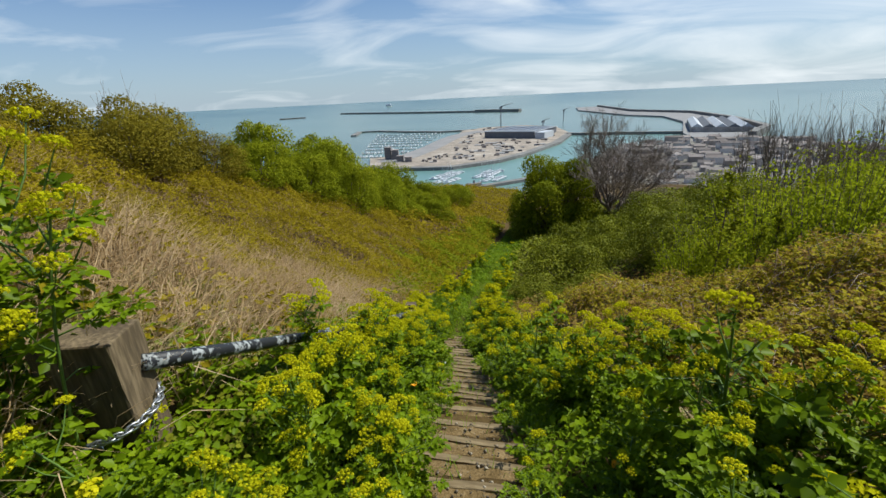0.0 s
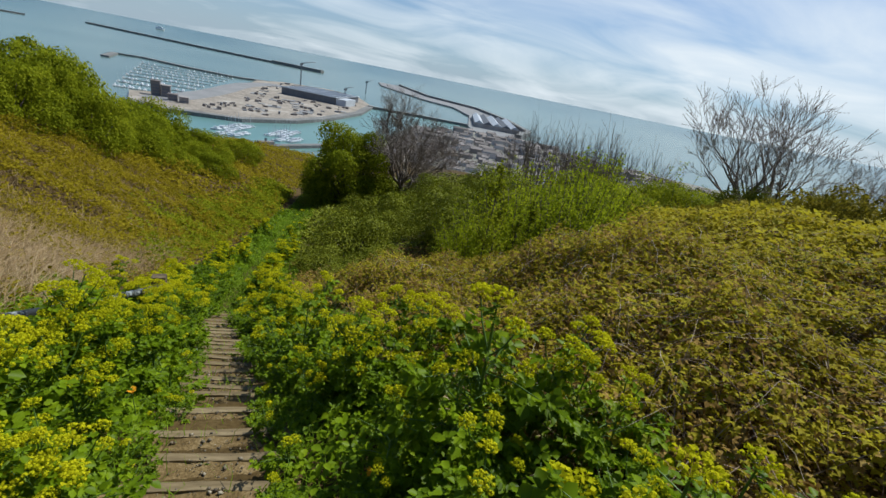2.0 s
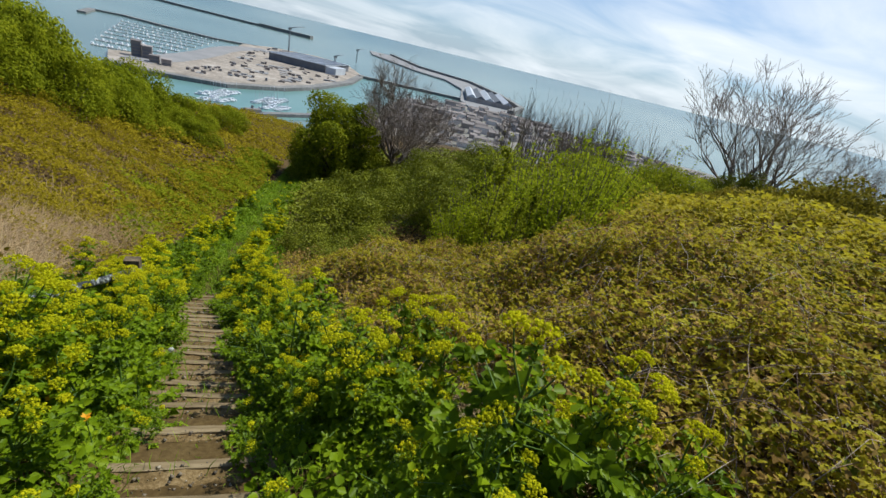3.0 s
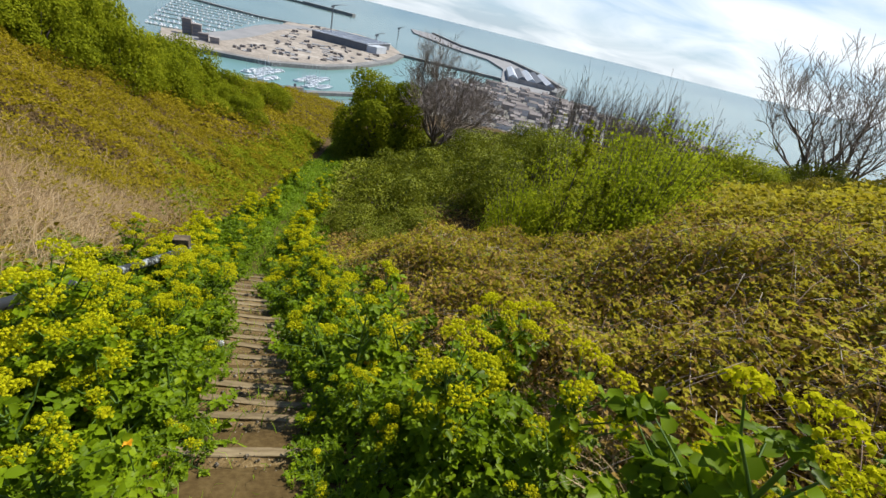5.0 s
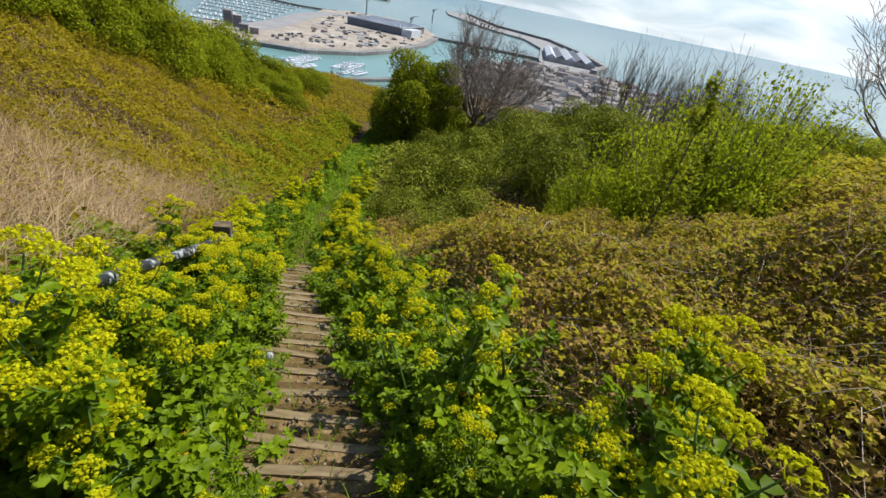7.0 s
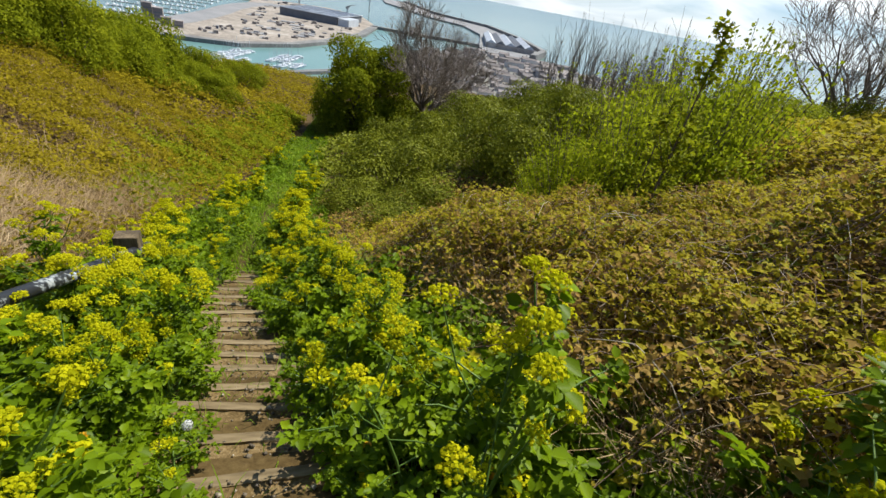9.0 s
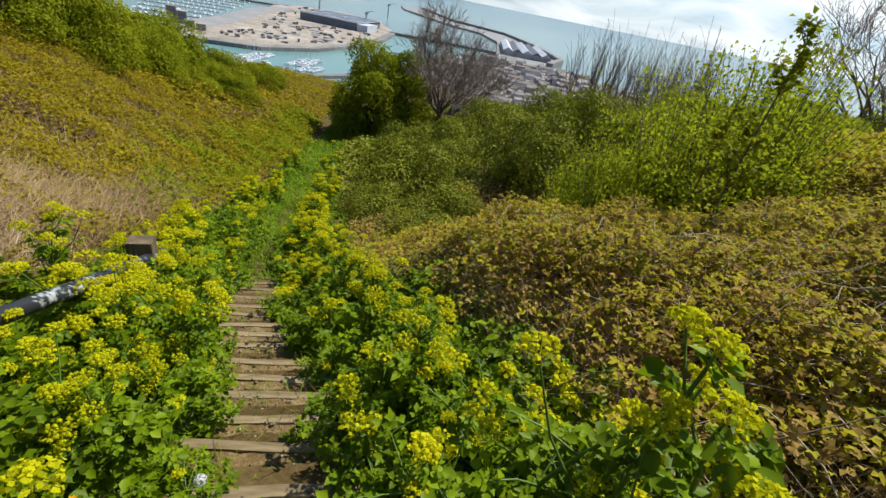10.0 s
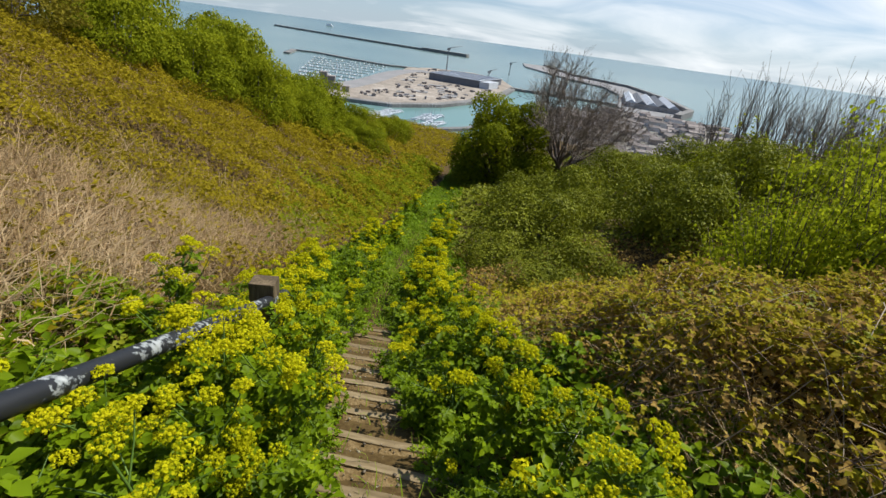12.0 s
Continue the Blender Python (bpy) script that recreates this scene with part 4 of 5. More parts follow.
def bare_tree(seed, name, label, height, stems, depth=5, spread=0.5, up=0.22, kids=3, lean=0.6, thick=0.016, thin=0.004, width=0.0, wood="bark"):
    rng = np.random.default_rng(seed)
    top = tagged(new(name), label, "tree")
    grown = []
    for s in range(stems):
        a = s * 2.4 + rng.uniform(-0.3, 0.3)
        out = lean * rng.uniform(0.35, 1.0) * (stems > 1)
        d = unit(np.array([math.cos(a) * out, math.sin(a) * out, 1.0]))
        lots, tips = [], []
        grow(rng, np.array([math.cos(a), math.sin(a), 0]) * 0.12 * (stems > 1) - [0, 0, 0.2], d, height * 0.34 * rng.uniform(0.8, 1.1), height * thick, depth, lots, tips, spread, up, kids, 3, thin)
        grown.append(lots)
    tall = max(V[:, 2].max() for lots in grown for V, F in lots)
    reach = np.percentile(np.concatenate([np.hypot(V[:, 0], V[:, 1]) for lots in grown for V, F in lots]), 96)
    k = np.array([width / 2 / reach if width else height / tall] * 2 + [height / tall])
    for lots in grown:
        V, F = lots[0]
        trunk = child("trunk", mesh_of("trunk", V * k, F, M[wood], True), top)
        V, F = join(*lots[1:])
        limb = child("limb", mesh_of("limb", V * k, F, M[wood], True), trunk)
        tagged(limb, "fine leafless twigs", kind="stuff")
    return top


def shrub(seed, name, label, rx, ry, rz, n, size, material, clumps=16, category="shrub", shoots=0):
    """Limbs under an uneven crown of leaf clumps."""
    rng = np.random.default_rng(seed)
    top = tagged(new(name), label, category)
    lots = []
    g = np.arange(clumps) + 0.5
    high = np.clip(1 - g / clumps * 1.02 + rng.normal(0, 0.05, clumps), 0.03, 1)
    turn = g * 2.39996 + rng.normal(0, 0.25, clumps)
    flat = np.sqrt(1 - high ** 2)
    c = np.stack([np.cos(turn) * flat, np.sin(turn) * flat, high], 1) * rng.uniform(0.5, 0.78, (clumps, 1))
    cen = c * [rx, ry, rz]
    rad = rng.uniform(0.75, 1.25, clumps) * 1.25 / math.sqrt(clumps) * (rx + ry + rz) / 3
    for q in cen:
        lots.append(tube([np.array([q[0] * 0.1, q[1] * 0.1, -0.3]), q * [0.5, 0.5, 0.45] + rng.normal(0, 0.08, 3), q], np.array([0.035, 0.022, 0.008]) * rx / 1.5, 4))
    V, F = join(*lots)
    child("trunk", mesh_of("trunk", V, F, M["bark"], True), top)
    k = rng.integers(0, clumps, n)
    o = unit(rng.normal(0, 1, (n, 3)) + [0, 0, 0.25])
    rr = rad[k][:, None] * (0.62 + 0.40 * rng.random((n, 1)) ** 0.7) * (1 + 0.05 * rng.normal(0, 1, (n, 1)))
    P = cen[k] + o * rr * [1, 1, 0.85]
    P[:, 2] = np.maximum(P[:, 2], 0.02 + 0.2 * rng.random(n))
    twigs = []
    for k in range(shoots):
        a, b = rng.uniform(0, 6.28), rng.random() ** 0.5
        foot = np.array([math.cos(a) * rx * 0.45 * b, math.sin(a) * ry * 0.45 * b, 0.05])
        tip = np.array([math.cos(a) * rx * 1.05 * b, math.sin(a) * ry * 1.05 * b, rz * (rng.uniform(0.8, 1.55) - 0.35 * b * b)])
        twigs.append(tube([foot, (foot + tip) / 2 + rng.normal(0, 0.04, 3), tip], [0.010, 0.007, 0.004], 3))
        t = rng.uniform(0.25, 1.02, 34)[:, None]
        q = foot + (tip - foot) * t + rng.normal(0, 0.045, (34, 3))
        P = np.concatenate([P, q])
        o = np.concatenate([o, unit(rng.normal(0, 1, (34, 3)) + [0, 0, 0.6])])
    n = len(P)
    if twigs:
        V, F = join(*twigs)
        child("shoot", mesh_of("shoot", V, F, M["bark"]), top)
    D, U = frames_of(rng, n, 0.38, unit(o + [0, 0, 0.25]))
    L = size * rng.uniform(0.6, 1.3, n)
    V, F = leaves(P, D, U, L, L * 0.8)
    child("crown", mesh_of("crown", V, F, material), top)
    return top


def put_copies(src, spots, rng, sink=0.1):
    """Stand src at the first spot and copies of it at the rest: (x, y, scale, height scale)."""
    for k, (x, y, s, h) in enumerate(spots):
        z = float(ground_z(x, y)) - sink
        m = Matrix.LocRotScale((x, y, z), Euler((0, 0, rng.uniform(0, 6.28))), (s, s, s * h))
        if k == 0:
            src.matrix_basis = m
        else:
            copy_thing(src, m).scale = m.to_scale()


def build_shrubs():
    rng = random.Random(61)
    g1 = shrub(1, "shrub", "dense fresh green shrub on the bank", 2.6, 2.6, 2.7, 12000, 0.105, M["shrub"], 18)
    g2 = shrub(2, "shrub", "dense fresh green shrub on the bank", 2.3, 2.7, 3.0, 12000, 0.105, M["shrub"], 16)
    d1 = shrub(3, "shrub", "olive-brown shrub just coming into leaf", 2.6, 2.6, 3.1, 15000, 0.085, M["shrub_dull"], 18)
    # belt along the top of the left bank
    put_copies(d1, [(-14.2, 16.5, 1.0, 0.9), (-16, 18.5, 1.2, 1.0), (-14.6, 21.0, 0.9, 0.9), (-18.5, 13.5, 1.0, 0.9), (-20, 18, 1.2, 1.0), (-19, 9, 1.0, 0.8), (-18.5, 5, 1.0, 0.8)], rng)
    put_copies(g1, [(-13.9, 24.6, 0.95, 1.1), (-12.7, 27.4, 1.05, 1.15), (-10.8, 30.2, 1.0, 1.35), (-13.0, 32.0, 1.3, 1.4), (-10.2, 34.5, 1.0, 1.2), (-11.6, 38.5, 1.3, 1.2), (-12.6, 46, 1.5, 1.2), (-8.6, 43.5, 0.75, 1.1)], rng)
    put_copies(g2, [(-15.8, 28, 1.2, 1.3), (-12.2, 29.8, 0.9, 1.5), (-15.4, 35.5, 1.4, 1.4), (-8.9, 38.6, 0.8, 0.8), (-7.0, 41.5, 0.85, 1.0), (-9.6, 50, 1.2, 1.0), (-7.2, 58, 1.2, 0.9)], rng)
    # the round green tree by the gully and its neighbours
    t = shrub(5, "small_tree", "round bushy tree in fresh green leaf", 4.3, 4.3, 7.0, 32000, 0.15, M["shrub"], 40, "tree")
    put_copies(t, [(4.7, 45, 1.32, 0.98)], rng)
    r1 = shrub(6, "shrub", "leafy light green shrub with upright shoots", 1.3, 1.3, 1.5, 4000, 0.062, M["young"], 12, shoots=56)
    put_copies(r1, [(4.9, 11.3, 0.8, 1.35), (5.8, 10.7, 0.95, 1.3), (6.9, 10.6, 1.0, 1.35), (8.1, 11.6, 1.05, 1.2), (5.6, 12.7, 0.9, 1.3), (6.8, 12.2, 1.0, 1.3), (10.0, 13.5, 1.1, 1.0)], rng)
    r3 = shrub(10, "shrub", "rounded green thicket on the knoll", 1.8, 1.8, 1.7, 7500, 0.075, M["shrub"], 12, shoots=8)
    put_copies(r3, [(9.6, 16.8, 1.0, 0.85), (11.6, 18.0, 1.0, 0.8), (13.6, 19.5, 1.2, 0.85), (13, 16, 1.1, 0.7), (16.5, 22.5, 1.3, 0.85), (20.5, 22.5, 1.3, 0.85), (11, 23, 1.3, 0.9), (17.5, 18, 1.2, 0.75)], rng)
    r2 = shrub(7, "shrub", "dark green ivy-clad thicket", 1.7, 1.7, 1.7, 9000, 0.068, M["bramble_green"], 13)
    put_copies(r2, [(6.5, 17.7, 1.2, 1.05), (4.5, 20.2, 1.0, 1.0), (2.7, 17.9, 1.25, 0.95), (2.1, 13.2, 0.7, 0.7), (3.3, 14.7, 0.95, 0.9), (1.6, 15.2, 0.75, 0.8), (6.2, 15.8, 1.0, 1.15), (8.5, 18.2, 1.2, 1.15), (24.5, 20.0, 1.2, 1.3), (22.0, 20.0, 1.1, 1.1), (26.6, 19.4, 1.1, 1.1), (5.0, 22.5, 1.4, 1.2), (23, 24.5, 1.3, 1.0), (27, 22, 1.3, 1.0), (21, 13.5, 1.3, 1.0), (24, 15.5, 1.4, 1.0),
                    (1.6, 43, 1.2, 0.9), (4.2, 27, 1.3, 1.0), (9, 29, 1.5, 0.9), (14, 31, 1.7, 0.8), (10.4, 20.6, 1.2, 1.1)], rng)
    d2 = shrub(9, "shrub", "olive hedge shrub with dark hollow sides", 1.7, 1.9, 1.5, 6000, 0.085, M["shrub_dull"], 18)
    put_copies(d2, [(15.0, 9.0, 1.1, 1.2), (16.4, 10.8, 1.25, 1.25), (17.6, 12.6, 1.1, 1.3), (14.8, 12.5, 1.0, 0.9), (19, 12.0, 1.3, 1.0), (18.5, 7.5, 1.3, 1.0), (16.5, 14, 1.1, 0.8)], rng)


build_shrubs()


def build_trees():
    rng = random.Random(71)
    # trunk and limbs take the paler twig colour, haze put into the wood
    t = bare_tree(3, "bare_tree", "leafless grey-brown tree with a spreading crown", 10.8, 8, 5, 0.36, 0.10, 4, 1.1, 0.021, 0.012, 12.5, "twig")
    put_copies(t, [(10.2, 45.6, 1.0, 1.0)], rng)
    t2 = bare_tree(8, "bare_tree", "leafless tree with twisting limbs on the skyline", 8.8, 8, 5, 0.33, 0.2, 3, 0.95, 0.017, 0.0085, 11.0, "twig")
    put_copies(t2, [(26.9, 21.5, 0.95, 1.05), (37, 22.5, 0.9, 0.9)], rng)
    # thin leafless saplings along the ridge
    s = bare_tree(12, "sapling", "thin leafless sapling on the ridge", 6.0, 4, 2, 0.12, 0.55, 3, 0.25, 0.006, 0.005, wood="twig")
    spots = [(14.5 + rng.uniform(0, 10.5), 27 + rng.uniform(-1, 9), rng.uniform(0.7, 1.1), rng.uniform(0.7, 1.2)) for k in range(48)]
    put_copies(s, spots + [(-18, 14, 0.6, 0.8), (-19, 15.5, 0.6, 0.9), (-20, 13, 0.6, 0.9), (-14, 20.5, 0.5, 0.9), (-21, 11, 0.6, 0.9), (-22, 14, 0.6, 1.0), (-17.5, 20, 0.8, 1.0), (-17, 21, 0.7, 1.0)], rng)


build_trees()


def leafy_sapling(seed, height):
    """A single upright young tree, leafy towards the top."""
    rng = np.random.default_rng(seed)
    top = tagged(new("leafy_sapling"), "slender young tree with bright green leaves rising from the bramble", "tree")
    lean = rng.normal(0, 0.05, 2)
    pts = [np.array([lean[0] * h * h, lean[1] * h * h, h * height]) for h in np.linspace(-0.05, 1, 8)]
    V, F = tube(pts, np.linspace(0.018, 0.005, 8), 5)
    child("trunk", mesh_of("trunk", V, F, M["bark"], True), top)
    lots, P = [], []
    for k in range(26):
        h = rng.uniform(0.25, 0.97)
        p0 = np.array([lean[0] * h * h, lean[1] * h * h, h * height])
        a, r = rng.uniform(0, 6.28), rng.uniform(0.15, 0.5) * (1.15 - h)
        p1 = p0 + [math.cos(a) * r, math.sin(a) * r, r * 1.1 + 0.05]
        lots.append(tube([p0, (p0 + p1) / 2 + rng.normal(0, 0.01, 3), p1], [0.006, 0.004, 0.002], 3))
        t = rng.uniform(0.2, 1.05, 20)[:, None]
        P.append(p0 + (p1 - p0) * t + rng.normal(0, 0.03, (20, 3)))
    V, F = join(*lots)
    child("limb", mesh_of("limb", V, F, M["bark"]), top)
    P = np.concatenate(P)
    D, U = frames_of(rng, len(P), 0.7)
    L = rng.uniform(0.04, 0.075, len(P))
    V, F = leaves(P, D, U, L, L * 0.75)
    child("crown", mesh_of("crown", V, F, M["shrub"]), top)
    return top


_r = random.Random(77)
put_copies(leafy_sapling(1, 2.7), [(3.9, 8.4, 1.0, 1.0)], _r)
put_copies(leafy_sapling(2, 2.0), [(4.5, 9.3, 1.0, 1.0), (5.1, 9.6, 0.9, 0.9), (5.6, 10.0, 1.0, 1.0)], _r)


def yellow_flower(seed):
    """A small herb with one open yellow bloom."""
    rng = np.random.default_rng(seed)
    top = tagged(new("yellow_flower"), "small orange-yellow flower on a thin green stem", "flower", "yellow flowers by the steps")
    h = 0.24
    V, F = tube([(0, 0, -0.03), (0.01, 0.0, h * 0.5), (0.0, 0.015, h)], [0.003, 0.0025, 0.002], 5)
    child("stem", mesh_of("stem", V, F, M["alex_stem"], True), top)
    a = np.arange(14) * 2.39996
    D = np.stack([np.cos(a), np.sin(a), 0.25 + 0.04 * np.arange(14)], 1)
    D = unit(D)
    U = unit(np.tile([0, 0, 1.0], (14, 1)) - D * D[:, 2:3])
    V, F = broad_leaves(np.tile([0.0, 0.015, h], (14, 1)), D, U, np.full(14, 0.027), np.full(14, 0.017), 0.1, -0.1)
    child("bloom", mesh_of("bloom", V, F, M["petal"]), top)
    a = rng.uniform(0, 6.28, 7)
    D = unit(np.stack([np.cos(a), np.sin(a), np.full(7, 0.5)], 1))
    U = unit(np.tile([0, 0, 1.0], (7, 1)) - D * D[:, 2:3])
    V, F = broad_leaves(np.zeros((7, 3)), D, U, rng.uniform(0.08, 0.15, 7), np.full(7, 0.03))
    child("foliage", mesh_of("foliage", V, F, M["alex_leaf"]), top)
    return top


def build_flowers():
    rng = random.Random(101)
    src = yellow_flower(1)
    spots = [(1.25, 3.35), (1.33, 3.42), (0.02, 3.35), (-0.35, 5.3), (-0.28, 5.15), (-0.5, 5.05), (-0.42, 5.7), (-0.15, 4.6), (0.95, 5.55), (1.02, 5.6), (0.7, 6.05), (0.78, 6.12), (-0.6, 6.1), (-0.5, 6.25), (-0.72, 5.9), (1.0, 4.7)]
    for k, (x, y) in enumerate(spots):
        z = float(ground_z(x, y))
        sc = rng.uniform(0.9, 1.5)
        m = Matrix.LocRotScale((x, y, z), Euler((rng.uniform(-0.2, 0.2), rng.uniform(-0.2, 0.2), rng.uniform(0, 6.28))), (sc, sc, sc))
        if k == 0:
            src.matrix_basis = m
        else:
            copy_thing(src, m).scale = (sc, sc, sc)
    d = tagged(new("dandelion"), "white round dandelion seed head beside the steps", "flower")
    d.matrix_basis = pose(-0.19, 6.42, float(fall(6.42)))
    V, F = tube([(0, 0, -0.03), (0.005, 0, 0.09), (0, 0, 0.17)], [0.003, 0.0025, 0.002], 5)
    child("stem", mesh_of("stem", V, F, M["alex_stem"], True), d)
    r2 = np.random.default_rng(5)
    o = unit(r2.normal(0, 1, (160, 3)))
    D = unit(np.cross(o, r2.normal(0, 1, (160, 3))))
    V, F = leaves(np.array([0, 0, 0.19]) + o * 0.024, D, o, np.full(160, 0.012), np.full(160, 0.01))
    child("seed_head", mesh_of("seed_head", V, F, M["seedhead"]), d)


build_flowers()


# ---- harbour and town far below ----
SEA = -100.0
# base colours kept pale and grey, with distance haze mixed into them
M["sand"] = surface("harbour_sand", [(0.3, (0.16, 0.135, 0.11)), (0.5, (0.29, 0.25, 0.205)), (0.7, (0.44, 0.395, 0.34))], 0.035, 0.2, 0.95, 0.0)
M["asphalt"] = surface("worn_asphalt", [(0.3, (0.17, 0.17, 0.17)), (0.7, (0.27, 0.26, 0.25))], 0.03, 0.4, 0.9, 0.0)
M["quay"] = surface("quay_stone", [(0.3, (0.10, 0.10, 0.095)), (0.5, (0.17, 0.165, 0.155)), (0.7, (0.27, 0.26, 0.24))], 0.05, 0.5, 0.9, 0.0)
# cladding lifted above its own dark tone to stand in for haze
M["dark_wall"] = surface("dark_cladding", [(0.3, (0.10, 0.105, 0.115)), (0.7, (0.17, 0.175, 0.185))], 0.1, 1.0, 0.7, 0.0)
M["pale_roof"] = surface("pale_sheet_roof", [(0.3, (0.36, 0.38, 0.40)), (0.7, (0.52, 0.54, 0.56))], 0.05, 0.6, 0.5, 0.0)
M["town_wall"] = surface("town_render", [(0.3, (0.25, 0.22, 0.19)), (0.5, (0.42, 0.38, 0.34)), (0.7, (0.62, 0.59, 0.55))], 0.05, 0.3, 0.9, 0.0, vary=0.6)
# roofs lighter than real slate, the far haze put into the colour
M["town_roof"] = surface("town_roof", [(0.3, (0.15, 0.13, 0.12)), (0.5, (0.22, 0.19, 0.17)), (0.7, (0.31, 0.27, 0.245))], 0.05, 0.5, 0.9, 0.0, vary=0.6)
M["hull"] = surface("white_hull", [(0.3, (0.62, 0.63, 0.65)), (0.7, (0.8, 0.8, 0.8))], 0.2, 1.0, 0.4, 0.0, vary=0.3)
M["town_ground"] = surface("town_ground", [(0.3, (0.13, 0.125, 0.10)), (0.5, (0.20, 0.19, 0.165)), (0.7, (0.27, 0.25, 0.22))], 0.012, 0.15, 0.95, 0.0)
M["surf"] = surface("surf", [(0.3, (0.5, 0.55, 0.55)), (0.7, (0.8, 0.82, 0.82))], 0.05, 0.3, 0.9, 0.0)


def plate(name, outline, z0, z1, material, label, category):
    ob = part(name, slab(bmesh.new(), outline, z0, z1), material, None, label)
    return tagged(ob, "", category, kind="structure")


def wall_line(pts, w):
    """The outline of a strip of width w along pts."""
    p = np.array(pts, float)
    t = unit(np.gradient(p, axis=0))
    n = np.stack([-t[:, 1], t[:, 0]], 1) * w / 2
    return [tuple(q) for q in np.concatenate([p + n, (p - n)[::-1]])]


def build_harbour():
    plate("quay_island", [(-221, 650), (-175, 629), (-91, 633), (-28, 689), (17, 765), (81, 921), (128, 1118), (112, 1330), (30, 1420), (-91, 1395), (-150, 1290), (-150, 1090), (-160, 930), (-200, 770), (-251, 744)],
          SEA - 4, SEA + 4, M["sand"], "pale reclaimed land inside the harbour", "quay")
    M["basin"] = surface("basin_water", [(0.3, (0.10, 0.195, 0.178)), (0.7, (0.145, 0.255, 0.23))], 0.01, 0.15, 0.3, 0.0)
    plate("water_basin", [(-250, 500), (-150, 440), (-70, 440), (60, 560), (150, 780), (300, 925), (335, 1040), (128, 1105), (81, 921), (17, 765), (-28, 689), (-91, 640), (-175, 640), (-235, 660)],
          SEA - 3, SEA + 0.15, M["basin"], "shallow turquoise water of the inner harbour", "water")
    edge = [(-221, 649), (-175, 628), (-91, 632), (-28, 688), (17, 764), (82, 920), (129, 1118)]
    plate("sea_wall", wall_line(edge, 15), SEA - 4, SEA + 4.8, M["quay"], "dark stone sea wall round the reclaimed land", "sea wall")
    plate("road", wall_line([(-205, 690), (-186, 760), (-172, 850), (-164, 940), (-160, 1030), (-150, 1110), (-128, 1200), (-90, 1260)], 42), SEA + 2, SEA + 4.3, M["asphalt"], "curving grey harbour road", "road")
    plate("pier_arm", wall_line([(-470, 1260), (-500, 1400), (-440, 1420), (-330, 1350), (-211, 1300), (-120, 1330)], 16), SEA - 4, SEA + 4, M["quay"], "marina breakwater of dark stone", "breakwater")
    plate("breakwater", wall_line([(-1344, 3400), (-543, 2852), (21, 2534)], 26), SEA - 4, SEA + 10, M["quay"], "long straight breakwater far out", "breakwater")
    plate("breakwater_head", wall_line([(-230, 2676), (21, 2534)], 32), SEA - 4, SEA + 15, M["quay"], "thick head of the far breakwater", "breakwater")
    plate("breakwater_east", wall_line([(-1536, 2787), (-1400, 2880)], 18), SEA - 4, SEA + 8, M["quay"], "short far breakwater", "breakwater")
    plate("pier", [(330, 2653), (453, 2653), (470, 1980), (610, 1708), (585, 1343), (525, 1051), (432, 915), (331, 895), (345, 1008), (455, 1340), (480, 1603), (400, 1760), (300, 2298)],
          SEA - 4, SEA + 5, M["asphalt"], "broad cruise pier running out to sea", "pier")
    plate("pier_wall", wall_line([(450, 2640), (470, 1985), (608, 1708), (583, 1345), (524, 1052), (434, 917)], 14), SEA - 4, SEA + 13, M["quay"], "high outer wall of the pier", "sea wall")
    plate("mole", wall_line([(118, 1092), (240, 1070), (357, 1044)], 12), SEA - 4, SEA + 6, M["quay"], "narrow inner mole", "pier")
    plate("inner_quay", wall_line([(-120, 462), (-60, 476), (13, 534), (60, 600)], 9), SEA - 4, SEA + 3.5, M["quay"], "narrow quay in the inner basin", "quay")
    plate("shore", [(-260, 330), (-170, 400), (-70, 425), (30, 470), (80, 560), (110, 680), (160, 800), (320, 926), (432, 918), (492, 815), (540, 748), (900, 480), (900, 250), (-260, 250)],
          SEA - 4, SEA + 2.6, M["town_ground"], "low shore with streets and yards", "ground")
    plate("beach_surf", wall_line([(432, 921), (494, 818), (543, 751), (700, 636)], 14), SEA - 1, SEA + 0.4, M["surf"], "white surf along the shingle beach", "surf")

    # the long transit shed
    sh = tagged(new("warehouse"), "long dark-walled warehouse with a pale sheet roof", "warehouse")
    ang = math.degrees(math.atan2(-48, 112))
    sh.matrix_basis = pose(-16, 1024, SEA + 4, 0, 0, ang)
    part("wall", box(bmesh.new(), -60, 0, 0, 60, 150, 14), M["dark_wall"], sh)
    bm = slab(bmesh.new(), [(-62, -2), (62, -2), (62, 152), (-62, 152)], 14.1, 15)
    roof = part("roof", bm, M["pale_roof"], sh)
    for k in range(12):
        part("rib", box(bmesh.new(), -62, k * 12.7, 15, 62, k * 12.7 + 1.5, 15.8), M["pale_roof"], roof)
    part("wall", box(bmesh.new(), 62.2, 0, 0, 84, 60, 13), M["pale_roof"], sh)
    # gabled terminal on the pier
    te = tagged(new("terminal"), "pier terminal with a row of dark ridged roofs", "terminal")
    te.matrix_basis = pose(455, 1130, SEA + 5, 0, 0, -17)
    part("wall", box(bmesh.new(), -55, -130, 0, 55, 130, 10), M["town_wall"], te)
    for k in range(5):
        bm = bmesh.new()
        x = -44 + k * 22
        pr = [(x - 11, 10.1), (x, 17), (x + 11, 10.1)]
        a = [bm.verts.new((p, -131, z)) for p, z in pr]
        b = [bm.verts.new((p, 131, z)) for p, z in pr]
        for f in ((a[0], a[1], b[1], b[0]), (a[1], a[2], b[2], b[1]), (a[2], a[1], a[0]), (b[0], b[1], b[2]), (a[0], b[0], b[2], a[2])):
            bm.faces.new(f)
        part("roof", bm, M["dark_wall"] if k % 2 else M["pale_roof"], te)
